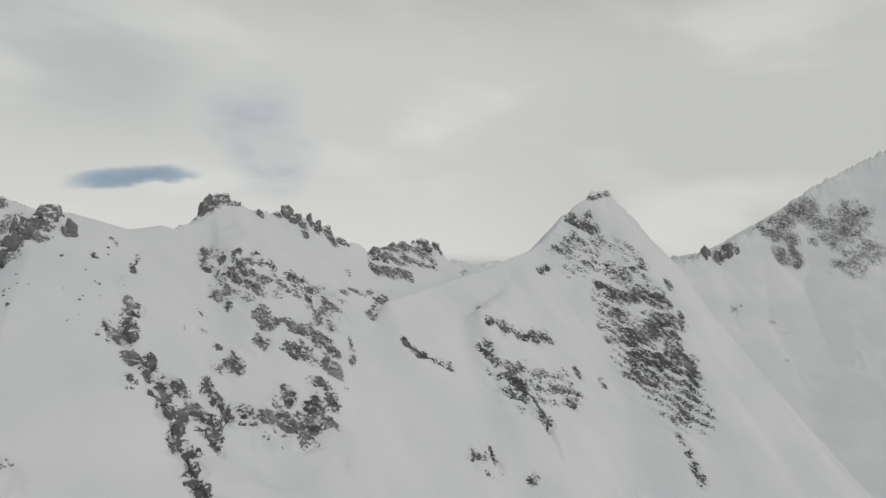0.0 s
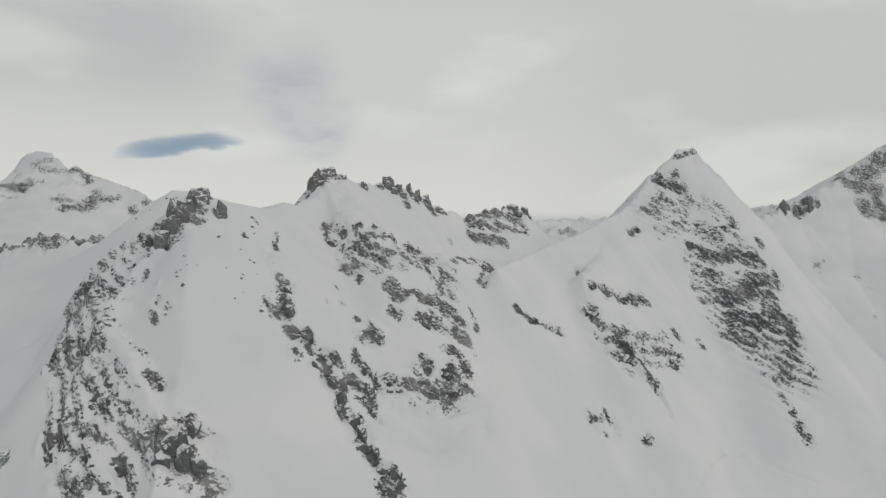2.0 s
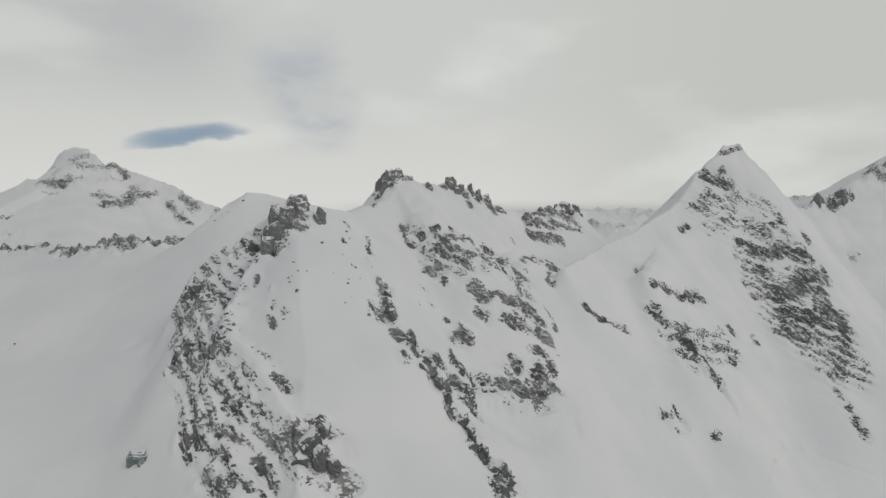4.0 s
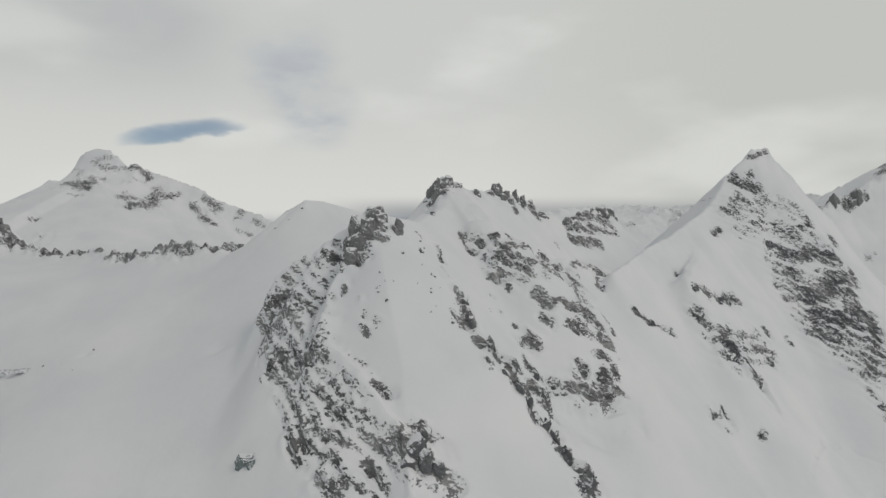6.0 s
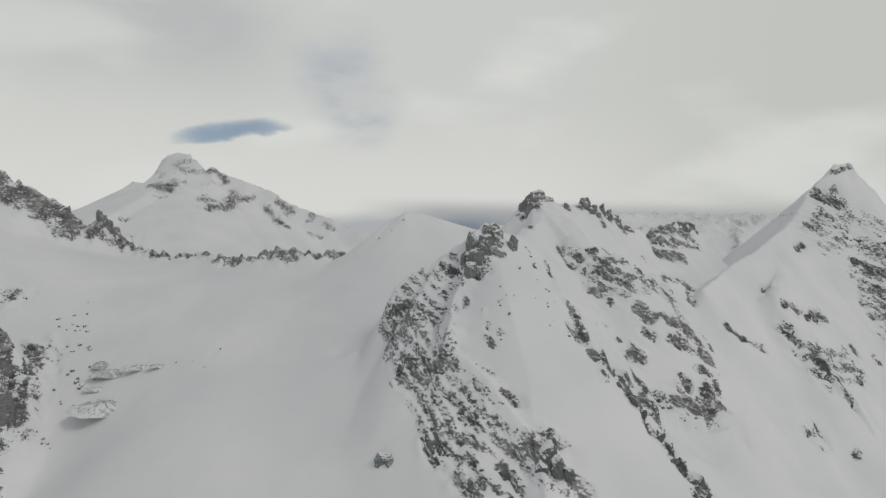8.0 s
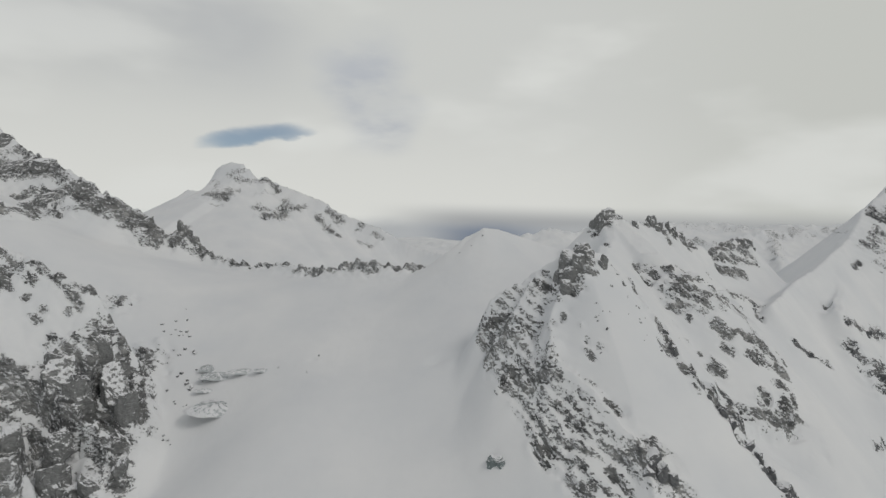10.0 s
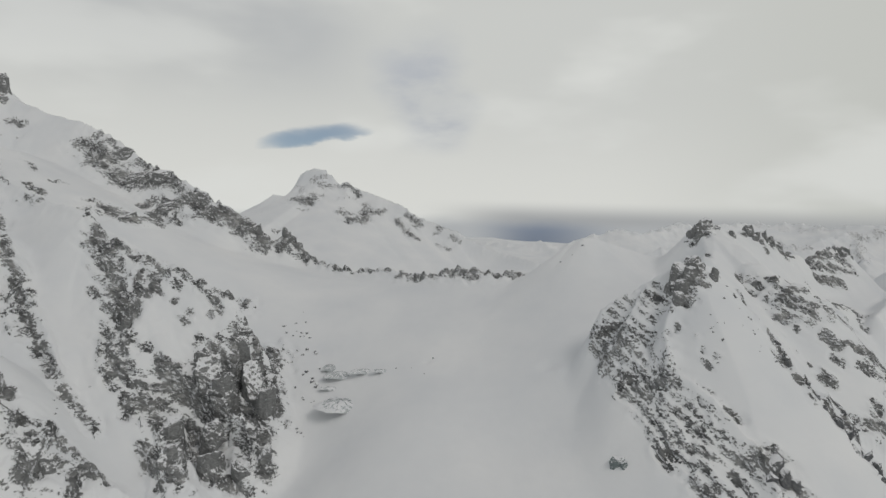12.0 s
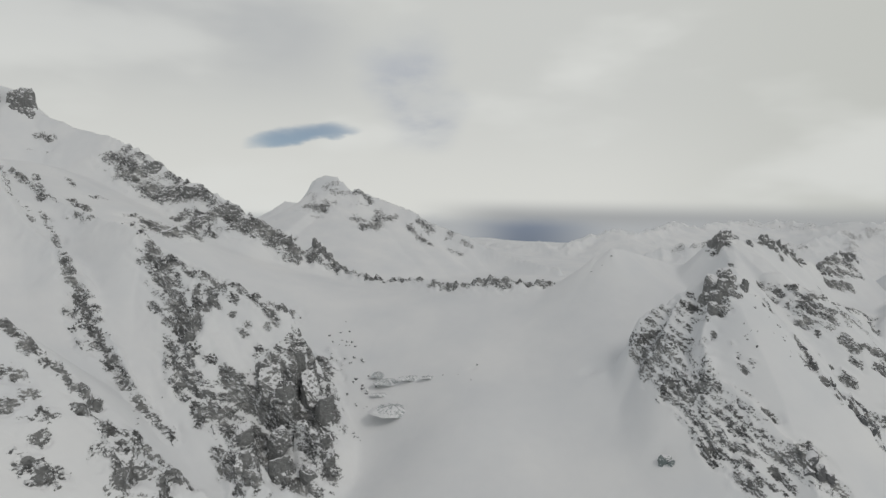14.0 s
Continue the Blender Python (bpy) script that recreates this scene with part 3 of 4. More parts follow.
rock_band([(141, 910, 365), (150, 916, 373)], 3.6, 1.10)
rock_band([(265, 767, 158), (278, 753, 140)], 8.9, 1.00)
rock_band([(207, 771, 170), (237, 763, 158)], 10.3, 0.90)
rock_band([(246, 753, 146), (259, 739, 130)], 7.1, 0.80)
rock_band([(243, 718, 108), (249, 704, 93)], 3.9, 1.00)
rock_band([(252, 696, 83), (258, 684, 68)], 3.8, 0.80)
rock_band([(124, 731, 179), (130, 727, 170)], 3.7, 0.90)
rock_band([(13, 695, 248), (21, 652, 237)], 3.2, 1.10)
rock_band([(35, 664, 230), (96, 737, 211)], 4.8, 1.40)
rock_band([(14, 632, 215), (27, 624, 199)], 4.3, 1.10)
rock_band([(39, 627, 193), (66, 620, 160), (83, 624, 144)], 3.1, 1.60)
rock_band([(74, 649, 171)], 4.5, 1.10)
rock_band([(112, 674, 148), (126, 703, 155)], 4.2, 0.80)
rock_band([(161, 744, 159)], 4.5, 1.10)
rock_band([(-62, 573, 223), (-46, 573, 210), (-19, 598, 197)], 2.2, 1.30)
rock_band([(6, 540, 131)], 3.8, 0.80)
rock_band([(21, 562, 131), (31, 551, 114)], 2.3, 0.90)
rock_band([(59, 560, 106)], 2.9, 0.90)
rock_band([(146, 861, 301), (160, 869, 305)], 2.5, 0.70)
rock_band([(105, 933, 334), (111, 873, 337)], 2.6, 0.50)
rock_band([(123, 845, 294), (137, 854, 297)], 2.5, 0.50)
# cloud peak
rock_band([(762, 1621, 418), (746, 1516, 431)], 16.6, 1.00)
rock_band([(737, 1496, 396), (771, 1490, 383)], 18.4, 1.10)
rock_band([(734, 1466, 356), (737, 1447, 330)], 11.6, 1.00)
rock_band([(501, 1396, 340), (655, 1743, 365)], 12.6, 1.20)
rock_band([(571, 1418, 328), (596, 1434, 348)], 11.4, 1.10)
rock_band([(574, 1330, 226), (570, 1309, 204)], 5.9, 0.50)
rock_band([(648, 1309, 194)], 7.0, 0.50)
rock_band([(782, 1672, 441), (751, 1521, 432)], 11.6, 0.90)
rock_band([(714, 1500, 406), (779, 1495, 387)], 13.6, 1.00)
rock_band([(769, 1516, 422), (833, 1547, 462)], 19.5, 1.00)
rock_band([(772, 1481, 373), (768, 1436, 319)], 10.6, 1.20)
rock_band([(853, 1559, 478), (852, 1518, 418)], 19.6, 0.90)
rock_band([(826, 1482, 375)], 10.8, 0.80)
rock_band([(356, 1041, 349), (491, 1385, 354)], 8.8, 1.20)
rock_band([(542, 1420, 370), (532, 1408, 350)], 10.3, 1.30)
rock_band([(699, 1720, 395), (611, 1446, 360)], 13.0, 1.00)
rock_band([(591, 1428, 339)], 10.4, 1.20)
rock_band([(660, 1286, 176)], 7.0, 0.50)
rock_band([(589, 1333, 229)], 6.0, 0.50)
rock_band([(638, 1231, 126)], 5.6, 0.50)
rock_band([(878, 1481, 390), (945, 1528, 450)], 34.1, 1.00)
rock_band([(861, 1411, 322), (937, 1452, 364)], 28.5, 0.80)
# rock buttress
rock_band([(-949, 393, 344), (-916, 379, 318), (-866, 375, 300), (-818, 372, 287), (-783, 375, 275), (-744, 376, 262)], 4.3, 1.00)
rock_band([(-928, 381, 324), (-887, 360, 288), (-856, 341, 260), (-839, 323, 239)], 9.2, 1.30)
rock_band([(-841, 315, 228), (-812, 288, 207), (-799, 284, 197)], 9.1, 1.10)
rock_band([(-849, 363, 283), (-830, 338, 255), (-823, 319, 235), (-805, 296, 211)], 4.0, 1.60)
rock_band([(-831, 365, 280), (-821, 351, 267)], 6.2, 1.40)
rock_band([(-802, 365, 272)], 5.4, 0.80)
rock_band([(-754, 363, 250)], 5.2, 1.00)
rock_band([(-776, 348, 242)], 5.3, 0.90)
rock_band([(-797, 352, 257)], 3.3, 0.80)
rock_band([(-781, 372, 272), (-751, 370, 258)], 4.0, 0.70)
rock_band([(-732, 336, 214), (-717, 329, 199), (-708, 314, 183)], 8.7, 1.40)
rock_band([(-747, 322, 201), (-724, 314, 190)], 5.6, 1.30)
rock_band([(-770, 304, 205), (-742, 311, 190), (-706, 305, 174)], 5.6, 1.50)
rock_band([(-793, 307, 217)], 5.1, 0.90)
rock_band([(-756, 338, 222)], 4.5, 0.90)
rock_band([(-737, 347, 226)], 4.5, 0.90)
rock_band([(-793, 473, 241), (-723, 364, 233), (-711, 337, 203), (-700, 312, 176)], 5.9, 1.60)
rock_band([(-718, 384, 220), (-699, 363, 197), (-683, 321, 175)], 8.9, 1.50)
rock_band([(-718, 422, 194), (-684, 368, 179), (-663, 340, 159)], 7.2, 1.60)
rock_band([(-679, 327, 173), (-660, 308, 147), (-644, 288, 118)], 6.6, 1.30)
rock_band([(-782, 283, 193), (-748, 273, 172), (-718, 255, 154)], 7.2, 1.20)
rock_band([(-763, 293, 192), (-730, 293, 173), (-697, 291, 154)], 6.1, 1.00)
rock_band([(-715, 260, 152), (-698, 234, 133)], 10.3, 1.30)
rock_band([(-702, 288, 155), (-684, 269, 131), (-657, 268, 114)], 8.8, 1.10)
rock_band([(-688, 308, 167), (-664, 298, 145)], 5.4, 0.70)
rock_band([(-670, 292, 140), (-662, 271, 117)], 6.5, 1.00)
rock_band([(-790, 276, 189), (-769, 266, 172)], 5.5, 0.80)
rock_band([(-740, 252, 147), (-711, 236, 131)], 5.8, 1.00)
rock_band([(-890, 338, 264), (-861, 331, 248)], 4.9, 0.60)
rock_band([(-1235, 455, 424), (-1180, 443, 400), (-1132, 435, 381)], 3.9, 0.90)
rock_band([(-1085, 419, 362), (-1050, 412, 359), (-1041, 479, 347)], 7.9, 0.45)
rock_band([(-1443, 658, 474)], 4.4, 0.70)
rock_band([(-1250, 508, 419), (-1154, 433, 384)], 4.4, 0.70)
rock_band([(-1418, 677, 471)], 4.8, 0.70)
rock_band([(-1289, 573, 432)], 4.8, 0.70)
rock_band([(-1465, 701, 506), (-1438, 701, 500)], 7.9, 0.70)
rock_band([(-1246, 554, 417), (-1207, 534, 403)], 5.3, 0.80)
rock_band([(-1147, 472, 381), (-1113, 464, 369)], 6.6, 0.90)
rock_band([(-1159, 524, 386), (-1164, 545, 386)], 6.0, 0.90)
rock_band([(-1252, 454, 424), (-1155, 385, 390)], 4.8, 0.70)
rock_band([(-1145, 396, 376), (-1101, 374, 351)], 4.4, 0.70)
rock_band([(-1118, 401, 362), (-1064, 373, 331)], 3.5, 0.80)
# snowy rib
rock_band([(-1064, 373, 331), (-1004, 330, 312), (-980, 318, 288), (-937, 295, 256), (-901, 277, 231), (-876, 266, 212)], 4.4, 1.30)
rock_band([(-876, 266, 212), (-837, 253, 191), (-801, 242, 170), (-783, 239, 157)], 4.4, 1.30)
rock_band([(-959, 295, 260), (-904, 269, 227)], 7.7, 0.35)
rock_band([(-960, 315, 276), (-926, 292, 251)], 6.5, 0.60)
# near rib
rock_band([(-892, 164, 280), (-875, 169, 261), (-859, 173, 244)], 5.3, 1.10)
rock_band([(-856, 176, 241), (-836, 182, 222), (-823, 190, 206)], 4.7, 1.30)
rock_band([(-821, 173, 206), (-801, 182, 189), (-790, 196, 177)], 4.6, 1.30)
rock_band([(-787, 180, 174), (-762, 159, 157)], 9.4, 1.50)
rock_band([(-789, 201, 176), (-759, 200, 155), (-733, 203, 137)], 4.0, 1.30)
rock_band([(-763, 188, 154), (-744, 182, 140)], 8.3, 1.00)
rock_band([(-858, 144, 240)], 6.8, 0.50)
rock_band([(-844, 147, 226)], 6.8, 0.40)
rock_band([(-826, 146, 208)], 5.6, 0.60)
rock_band([(-831, 128, 206)], 6.6, 0.40)
rock_band([(-816, 132, 195)], 4.9, 0.50)
rock_band([(-843, 129, 218)], 5.6, 0.60)
rock_band([(-808, 115, 183), (-788, 121, 170)], 6.4, 0.90)
rock_band([(-821, 113, 191)], 2.7, 0.60)
# serrated crest
rock_band([(-1285, 700, 461), (-1232, 690, 440)], 15.9, 1.30)
rock_band([(-1247, 672, 429), (-1220, 677, 424)], 10.8, 1.30)
rock_band([(-1271, 719, 482)], 6.5, 0.90)
rock_band([(-1240, 720, 471)], 11.2, 1.00)
rock_band([(-1195, 676, 409), (-1125, 677, 395), (-1077, 683, 402)], 16.2, 1.40)
rock_band([(-1172, 706, 429), (-1128, 696, 418)], 7.6, 0.90)
rock_band([(-1181, 660, 391), (-1141, 668, 385)], 7.4, 1.10)
rock_band([(-1054, 516, 354), (-1014, 503, 339), (-1013, 538, 338)], 13.5, 1.60)
rock_band([(-1100, 619, 353), (-1092, 649, 361)], 8.4, 1.10)
rock_band([(-1063, 634, 347), (-997, 555, 327)], 7.8, 1.50)
rock_band([(-1036, 635, 343), (-1022, 618, 329)], 6.8, 1.40)
rock_band([(-1065, 644, 357), (-1022, 661, 370), (-995, 653, 349), (-976, 673, 349)], 13.6, 1.50)
rock_band([(-1056, 669, 383)], 7.0, 1.10)
rock_band([(-982, 673, 351), (-934, 674, 324), (-906, 682, 308)], 12.0, 1.60)
rock_band([(-959, 680, 342)], 6.1, 0.80)
rock_band([(-1152, 1115, 299)], 8.2, 0.90)
rock_band([(-944, 656, 317)], 5.8, 1.20)
rock_band([(-989, 676, 361)], 5.4, 1.10)
rock_band([(-975, 671, 349), (-934, 675, 326)], 12.3, 1.99)
rock_band([(-920, 687, 321), (-898, 667, 299)], 11.3, 2.02)
rock_band([(-1079, 1039, 281), (-870, 683, 295)], 10.0, 1.55)
rock_band([(-872, 696, 308), (-841, 697, 290), (-825, 686, 278)], 7.3, 1.84)
rock_band([(-932, 690, 333), (-899, 697, 304), (-876, 704, 312), (-828, 691, 280)], 7.0, 1.2)
rock_band([(-828, 691, 280), (-755, 659, 268), (-660, 624, 272)], 4.5, 1.1)
rock_band([(-640, 612, 271), (-610, 601, 271), (-567, 588, 280), (-530, 578, 280)], 7.0, 1.1)
rock_band([(-520, 580, 282), (-488, 574, 284), (-465, 576, 278)], 5.0, 1.0)
# sunlit peak
rock_band([(-1202, 1283, 381), (-1160, 1273, 373), (-1157, 1300, 387)], 16.8, 1.20)
rock_band([(-1162, 1232, 353), (-1143, 1238, 350)], 5.9, 0.80)
rock_band([(-1232, 1349, 414), (-1195, 1310, 395)], 9.5, 0.50)
rock_band([(-1162, 1318, 399), (-1142, 1304, 382)], 9.2, 0.60)
rock_band([(-1189, 1360, 431), (-1163, 1366, 443)], 9.6, 0.60)
rock_band([(-1163, 1353, 425), (-1134, 1354, 417)], 11.0, 0.70)
rock_band([(-1122, 1358, 415), (-1117, 1369, 418)], 7.8, 0.80)
rock_band([(-1098, 1363, 421), (-1077, 1369, 416), (-1048, 1356, 393)], 7.7, 1.20)
rock_band([(-1082, 1321, 386), (-1053, 1339, 380)], 12.1, 0.30)
rock_band([(-1056, 1264, 351), (-1035, 1263, 345)], 13.0, 1.00)
rock_band([(-1018, 1235, 329), (-992, 1247, 325), (-1008, 1311, 346)], 12.9, 1.30)
rock_band([(-1021, 1334, 366), (-1005, 1326, 353)], 10.4, 1.00)
rock_band([(-989, 1315, 343), (-970, 1335, 352)], 8.8, 0.90)
rock_band([(-922, 1324, 328), (-892, 1302, 307), (-855, 1282, 288)], 8.5, 1.30)
rock_band([(-896, 1350, 345), (-867, 1333, 318)], 10.1, 0.90)
rock_band([(-810, 1343, 314)], 8.5, 0.90)
rock_band([(-820, 1328, 297), (-811, 1332, 301)], 5.6, 0.80)
rock_band([(-777, 1330, 292), (-747, 1318, 279)], 5.5, 0.60)
rock_band([(-1261, 1204, 339)], 3.8, 0.80)
rock_band([(-804, 1305, 271), (-772, 1295, 259)], 5.5, 0.90)
# far range
rock_band([(-150, 2250, 245), (60, 2300, 273), (260, 2250, 265)], 30.0, 0.5)
rock_band([(480, 2500, 305), (760, 2600, 325), (1100, 2500, 380)], 35.0, 0.5)
rock_band([(60, 2280, 270), (40, 2050, 195)], 25.0, 0.5)
rock_band([(-371, 3205, 275), (-57, 3711, 300)], 40.0, 0.45)
rock_band([(343, 4034, 326), (801, 3953, 305)], 40.0, 0.5)
rock_band([(480, 2450, 300), (420, 2200, 225)], 25.0, 0.5)


# ---------------------------------------------------------------- the ground sheet and the mountains
LABELS = {
    "glacier": ("smooth snow-covered glacier basin under grey light", "glacier", mat_pale),
    "rocky_spur": ("steep snowy rock spur topped by a craggy knob", "mountain", mat_pale),
    "rock_rib": ("narrow dark rock rib breaking through a snow slope", "mountain", mat_dark),
    "ledge_apron": ("snow apron with ledges of grey rock", "mountain", mat_pale),
    "knob_ridge": ("snow ridge with a leaning rock knob and small teeth", "mountain", mat_pale),
    "pyramid_peak": ("pointed snow pyramid with a dark rock face", "mountain", mat_dark),
    "cloud_peak": ("rocky snow peak reaching into the cloud", "mountain", mat_pale),
    "snow_dome": ("smooth cone of untouched snow", "mountain", mat_pale),
    "serrated_crest": ("long serrated rock crest above the glacier", "mountain", mat_pale),
    "sunlit_peak": ("bright snowy peak with scattered rock bands", "mountain", mat_pale),
    "rock_buttress": ("massive grey rock buttress patched with snow", "mountain", mat_pale),
    "snowy_rib": ("thin rock rib running down a snow slope", "mountain", mat_pale),
    "near_rib": ("broken rock rib half covered in snow", "mountain", mat_pale),
    "far_range": ("distant range of low snowy mountains", "mountain range", mat_pale),
}
CREVASSES = [
    ([(105, 560), (124, 592), (150, 632), (178, 654)], 2.2, 3.0),
    ([(197, 660), (225, 656), (251, 652)], 1.2, 1.2),
    ([(-452, 560), (-425, 563), (-405, 575)], 1.6, 2.5),
]
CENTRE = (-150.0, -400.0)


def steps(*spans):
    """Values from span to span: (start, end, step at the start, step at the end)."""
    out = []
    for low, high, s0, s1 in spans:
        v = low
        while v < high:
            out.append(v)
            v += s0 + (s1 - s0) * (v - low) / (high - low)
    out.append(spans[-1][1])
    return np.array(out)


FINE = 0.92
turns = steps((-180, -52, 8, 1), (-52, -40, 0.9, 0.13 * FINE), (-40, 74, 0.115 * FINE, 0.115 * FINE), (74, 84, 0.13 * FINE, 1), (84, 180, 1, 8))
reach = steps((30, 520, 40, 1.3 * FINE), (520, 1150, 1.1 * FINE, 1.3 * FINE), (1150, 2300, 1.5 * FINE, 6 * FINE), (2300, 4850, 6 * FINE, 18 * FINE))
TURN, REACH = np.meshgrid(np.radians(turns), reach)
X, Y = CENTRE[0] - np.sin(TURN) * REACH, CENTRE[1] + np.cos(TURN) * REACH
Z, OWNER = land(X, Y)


def steepness(z):
    dr = np.gradient(z, axis=0) / np.gradient(REACH, axis=0)
    dt = np.gradient(z, axis=1) / (np.gradient(TURN, axis=1) * REACH)
    return np.hypot(dr, dt)


def bareness(x, y, z):
    """How bare the land is by the distance from the rock bands, and the number of the nearest band."""
    x = x + 4.0 * layers(x, y, 15, 3, 71)
    y = y + 4.0 * layers(x, y, 15, 3, 77)
    out, band = np.zeros(x.shape), np.full(x.shape, -1)
    for number, (nodes, width, cover) in enumerate(ROCK_BANDS):
        nodes = np.array(nodes, float)
        if len(nodes) == 1:
            nodes = np.vstack([nodes, nodes + (0.5, 0.5, 0.5)])
        low, high = nodes.min(0) - 5 * width, nodes.max(0) + 5 * width
        m = np.nonzero((x > low[0]) & (x < high[0]) & (y > low[1]) & (y < high[1]))
        px, py, pz = x[m], y[m], z[m]
        best = np.full(px.shape, 1e9)
        for a, b in zip(nodes, nodes[1:]):
            v = b - a
            k = np.clip(((px - a[0]) * v[0] + (py - a[1]) * v[1] + (pz - a[2]) * v[2]) / (v @ v), 0, 1)
            best = np.minimum(best, (px - a[0] - k * v[0]) ** 2 + (py - a[1] - k * v[1]) ** 2 + (pz - a[2] - k * v[2]) ** 2)
        # a solid core, and scattered stones round it
        near = np.maximum((0.28 + 0.74 * cover) * np.exp(-(0.14 + 0.2 * cover) * best / (width * width)), (0.2 + 0.22 * cover) * np.exp(-0.075 * best / (width * width)))
        m = tuple(q[near > out[m]] for q in m), near[near > out[m]]
        out[m[0]], band[m[0]] = m[1], number
    return out, band


ZONE, BAND = bareness(X, Y, Z)
in_zone = ease(ZONE, 0.14, 0.5)
# broken rock: buttresses, gullies and dipping ledges, with snow lying wherever it is not too steep
def terrace(level_of, pitch):
    """Steps in place of an even slope: a gentle tread and a steep riser a pitch."""
    whole = np.floor(level_of / pitch)
    return pitch * (whole + ease(level_of / pitch - whole, 0.5, 1.0)) - level_of


def mellow(v):
    """Evens out the smallest steps from place to place."""
    v = np.pad(v, 1, mode="edge")
    v = 0.25 * v[:-2] + 0.5 * v[1:-1] + 0.25 * v[2:]
    return 0.25 * v[:, :-2] + 0.5 * v[:, 1:-1] + 0.25 * v[:, 2:]


CLIFFS = [   # brink, high ground on its left; drop and reach in metres
    ([(-781, 305), (-742, 311), (-698, 304), (-712, 340), (-738, 377)], 26.0, 55.0),
    ([(-181, 381), (-167, 382), (-147, 406), (-124, 414), (-109, 432), (-101, 460), (-96, 493)], 9.0, 40.0),
    ([(39, 627), (65, 616), (83, 624)], 9.0, 40.0),
]


def cliff(x, y, brink, drop, reach):
    """How far the ground falls away on the right of a brink; it comes back to its level within the reach."""
    best, side, along = np.full(x.shape, 1e9), np.zeros(x.shape), np.zeros(x.shape)
    for k, ((ax, ay), (bx, by)) in enumerate(zip(brink, brink[1:])):
        dx, dy = bx - ax, by - ay
        q = np.clip(((x - ax) * dx + (y - ay) * dy) / (dx * dx + dy * dy), 0, 1)
        gx, gy = x - ax - q * dx, y - ay - q * dy
        d = np.hypot(gx, gy)
        closer = d < best
        best = np.where(closer, d, best)
        side = np.where(closer, dx * gy - dy * gx, side)
        along = np.where(closer, (k + q) / (len(brink) - 1), along)
    ends = ease(along, 0.0, 0.2) * ease(along, 1.0, 0.85)
    return np.where(side < 0, drop * ease(best, 0, 5) * (1 - ease(best, 10, reach)) * ends, 0.0)


rough_x, rough_y = X + 5 * layers(X, Y, 18, 3, 91), Y + 5 * layers(X, Y, 18, 3, 97)
for brink, drop, reach in CLIFFS:
    Z = Z - cliff(rough_x, rough_y, brink, drop, reach)
even = steepness(Z)
sway = 9 * layers(X, Y, 30, 2, 83)
level_of_bed = Z + 0.5 * X - 0.15 * Y + 7 * layers(X, Y, 45, 3, 29)
relief = 6.0 * layers(X + sway, Y, 34, 4, 51, True) + 2.0 * layers(X, Y + sway, 10, 2, 57, True)
relief = relief + 0.9 * terrace(level_of_bed, 9.5) + 0.6 * terrace(level_of_bed + 2 * layers(X, Y, 17, 2, 37), 4.6)
Z = Z + in_zone * (mellow(relief) + 1.0) + 0.5 * layers(X, Y, 35, 3, 61)
BARE = np.clip(0.58 * ZONE + in_zone * (0.46 * mellow(np.clip(steepness(Z) - 0.32 - 0.72 * even, -0.7, 0.7)) + 0.2 * layers(X, Y, 19, 3, 41)), 0, 1)
for path, wide, deep in CREVASSES:
    for (ax, ay), (bx, by) in zip(path, path[1:]):
        k = np.clip(((X - ax) * (bx - ax) + (Y - ay) * (by - ay)) / ((bx - ax) ** 2 + (by - ay) ** 2), 0, 1)
        Z = Z - deep * np.exp(-(np.hypot(X - ax - k * (bx - ax), Y - ay - k * (by - ay)) / wide) ** 2)
for px, py, wide, deep in ((-411, 399, 9, 3.0), (-398, 391, 7, -1.5), (-537, 421, 5, 1.5), (-346, 303, 11, 3.0)):
    Z = Z - deep * np.exp(-((X - px) ** 2 + (1.6 * (Y - py)) ** 2) / wide ** 2)
edge_fall = ease(REACH, 4550, 4850)
Z = Z * (1 - edge_fall) + 100 * edge_fall

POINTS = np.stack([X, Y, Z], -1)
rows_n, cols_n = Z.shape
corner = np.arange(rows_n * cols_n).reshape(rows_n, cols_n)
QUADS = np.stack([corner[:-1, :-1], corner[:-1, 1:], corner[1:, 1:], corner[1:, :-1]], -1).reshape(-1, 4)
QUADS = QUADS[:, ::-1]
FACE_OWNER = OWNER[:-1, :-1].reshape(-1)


def sheet(name, quads, material):
    used, index = np.unique(quads, return_inverse=True)
    mesh = bpy.data.meshes.new(name)
    mesh.vertices.add(len(used))
    mesh.vertices.foreach_set("co", POINTS.reshape(-1, 3)[used].astype(np.float32).ravel())
    mesh.loops.add(len(quads) * 4)
    mesh.loops.foreach_set("vertex_index", index.astype(np.int32).ravel())
    mesh.polygons.add(len(quads))
    mesh.polygons.foreach_set("loop_start", np.arange(0, len(quads) * 4, 4, dtype=np.int32))
    mesh.polygons.foreach_set("use_smooth", BARE.ravel()[quads].mean(1) < 0.42)   # snow rolls smoothly, rock breaks in facets
    mesh.update(calc_edges=True)
    mesh.attributes.new("bare", "FLOAT", "POINT").data.foreach_set("value", BARE.ravel()[used].astype(np.float32))
    mesh.materials.append(material)
    return new(name, mesh)


FACE_BAND = np.where(ZONE > 0.3, BAND, -1)[:-1, :-1].reshape(-1)
COLUMNS = cols_n - 1


def pieces(chosen):
    """Splits a set of faces into pieces that hang together."""
    left = set(chosen.tolist())
    while left:
        first = left.pop()
        piece, queue = [first], [first]
        while queue:
            f = queue.pop()
            for step in (-COLUMNS - 1, -COLUMNS, -COLUMNS + 1, -1, 1, COLUMNS - 1, COLUMNS, COLUMNS + 1):
                if f + step in left:
                    left.remove(f + step)
                    piece.append(f + step)
                    queue.append(f + step)
        yield np.array(piece)


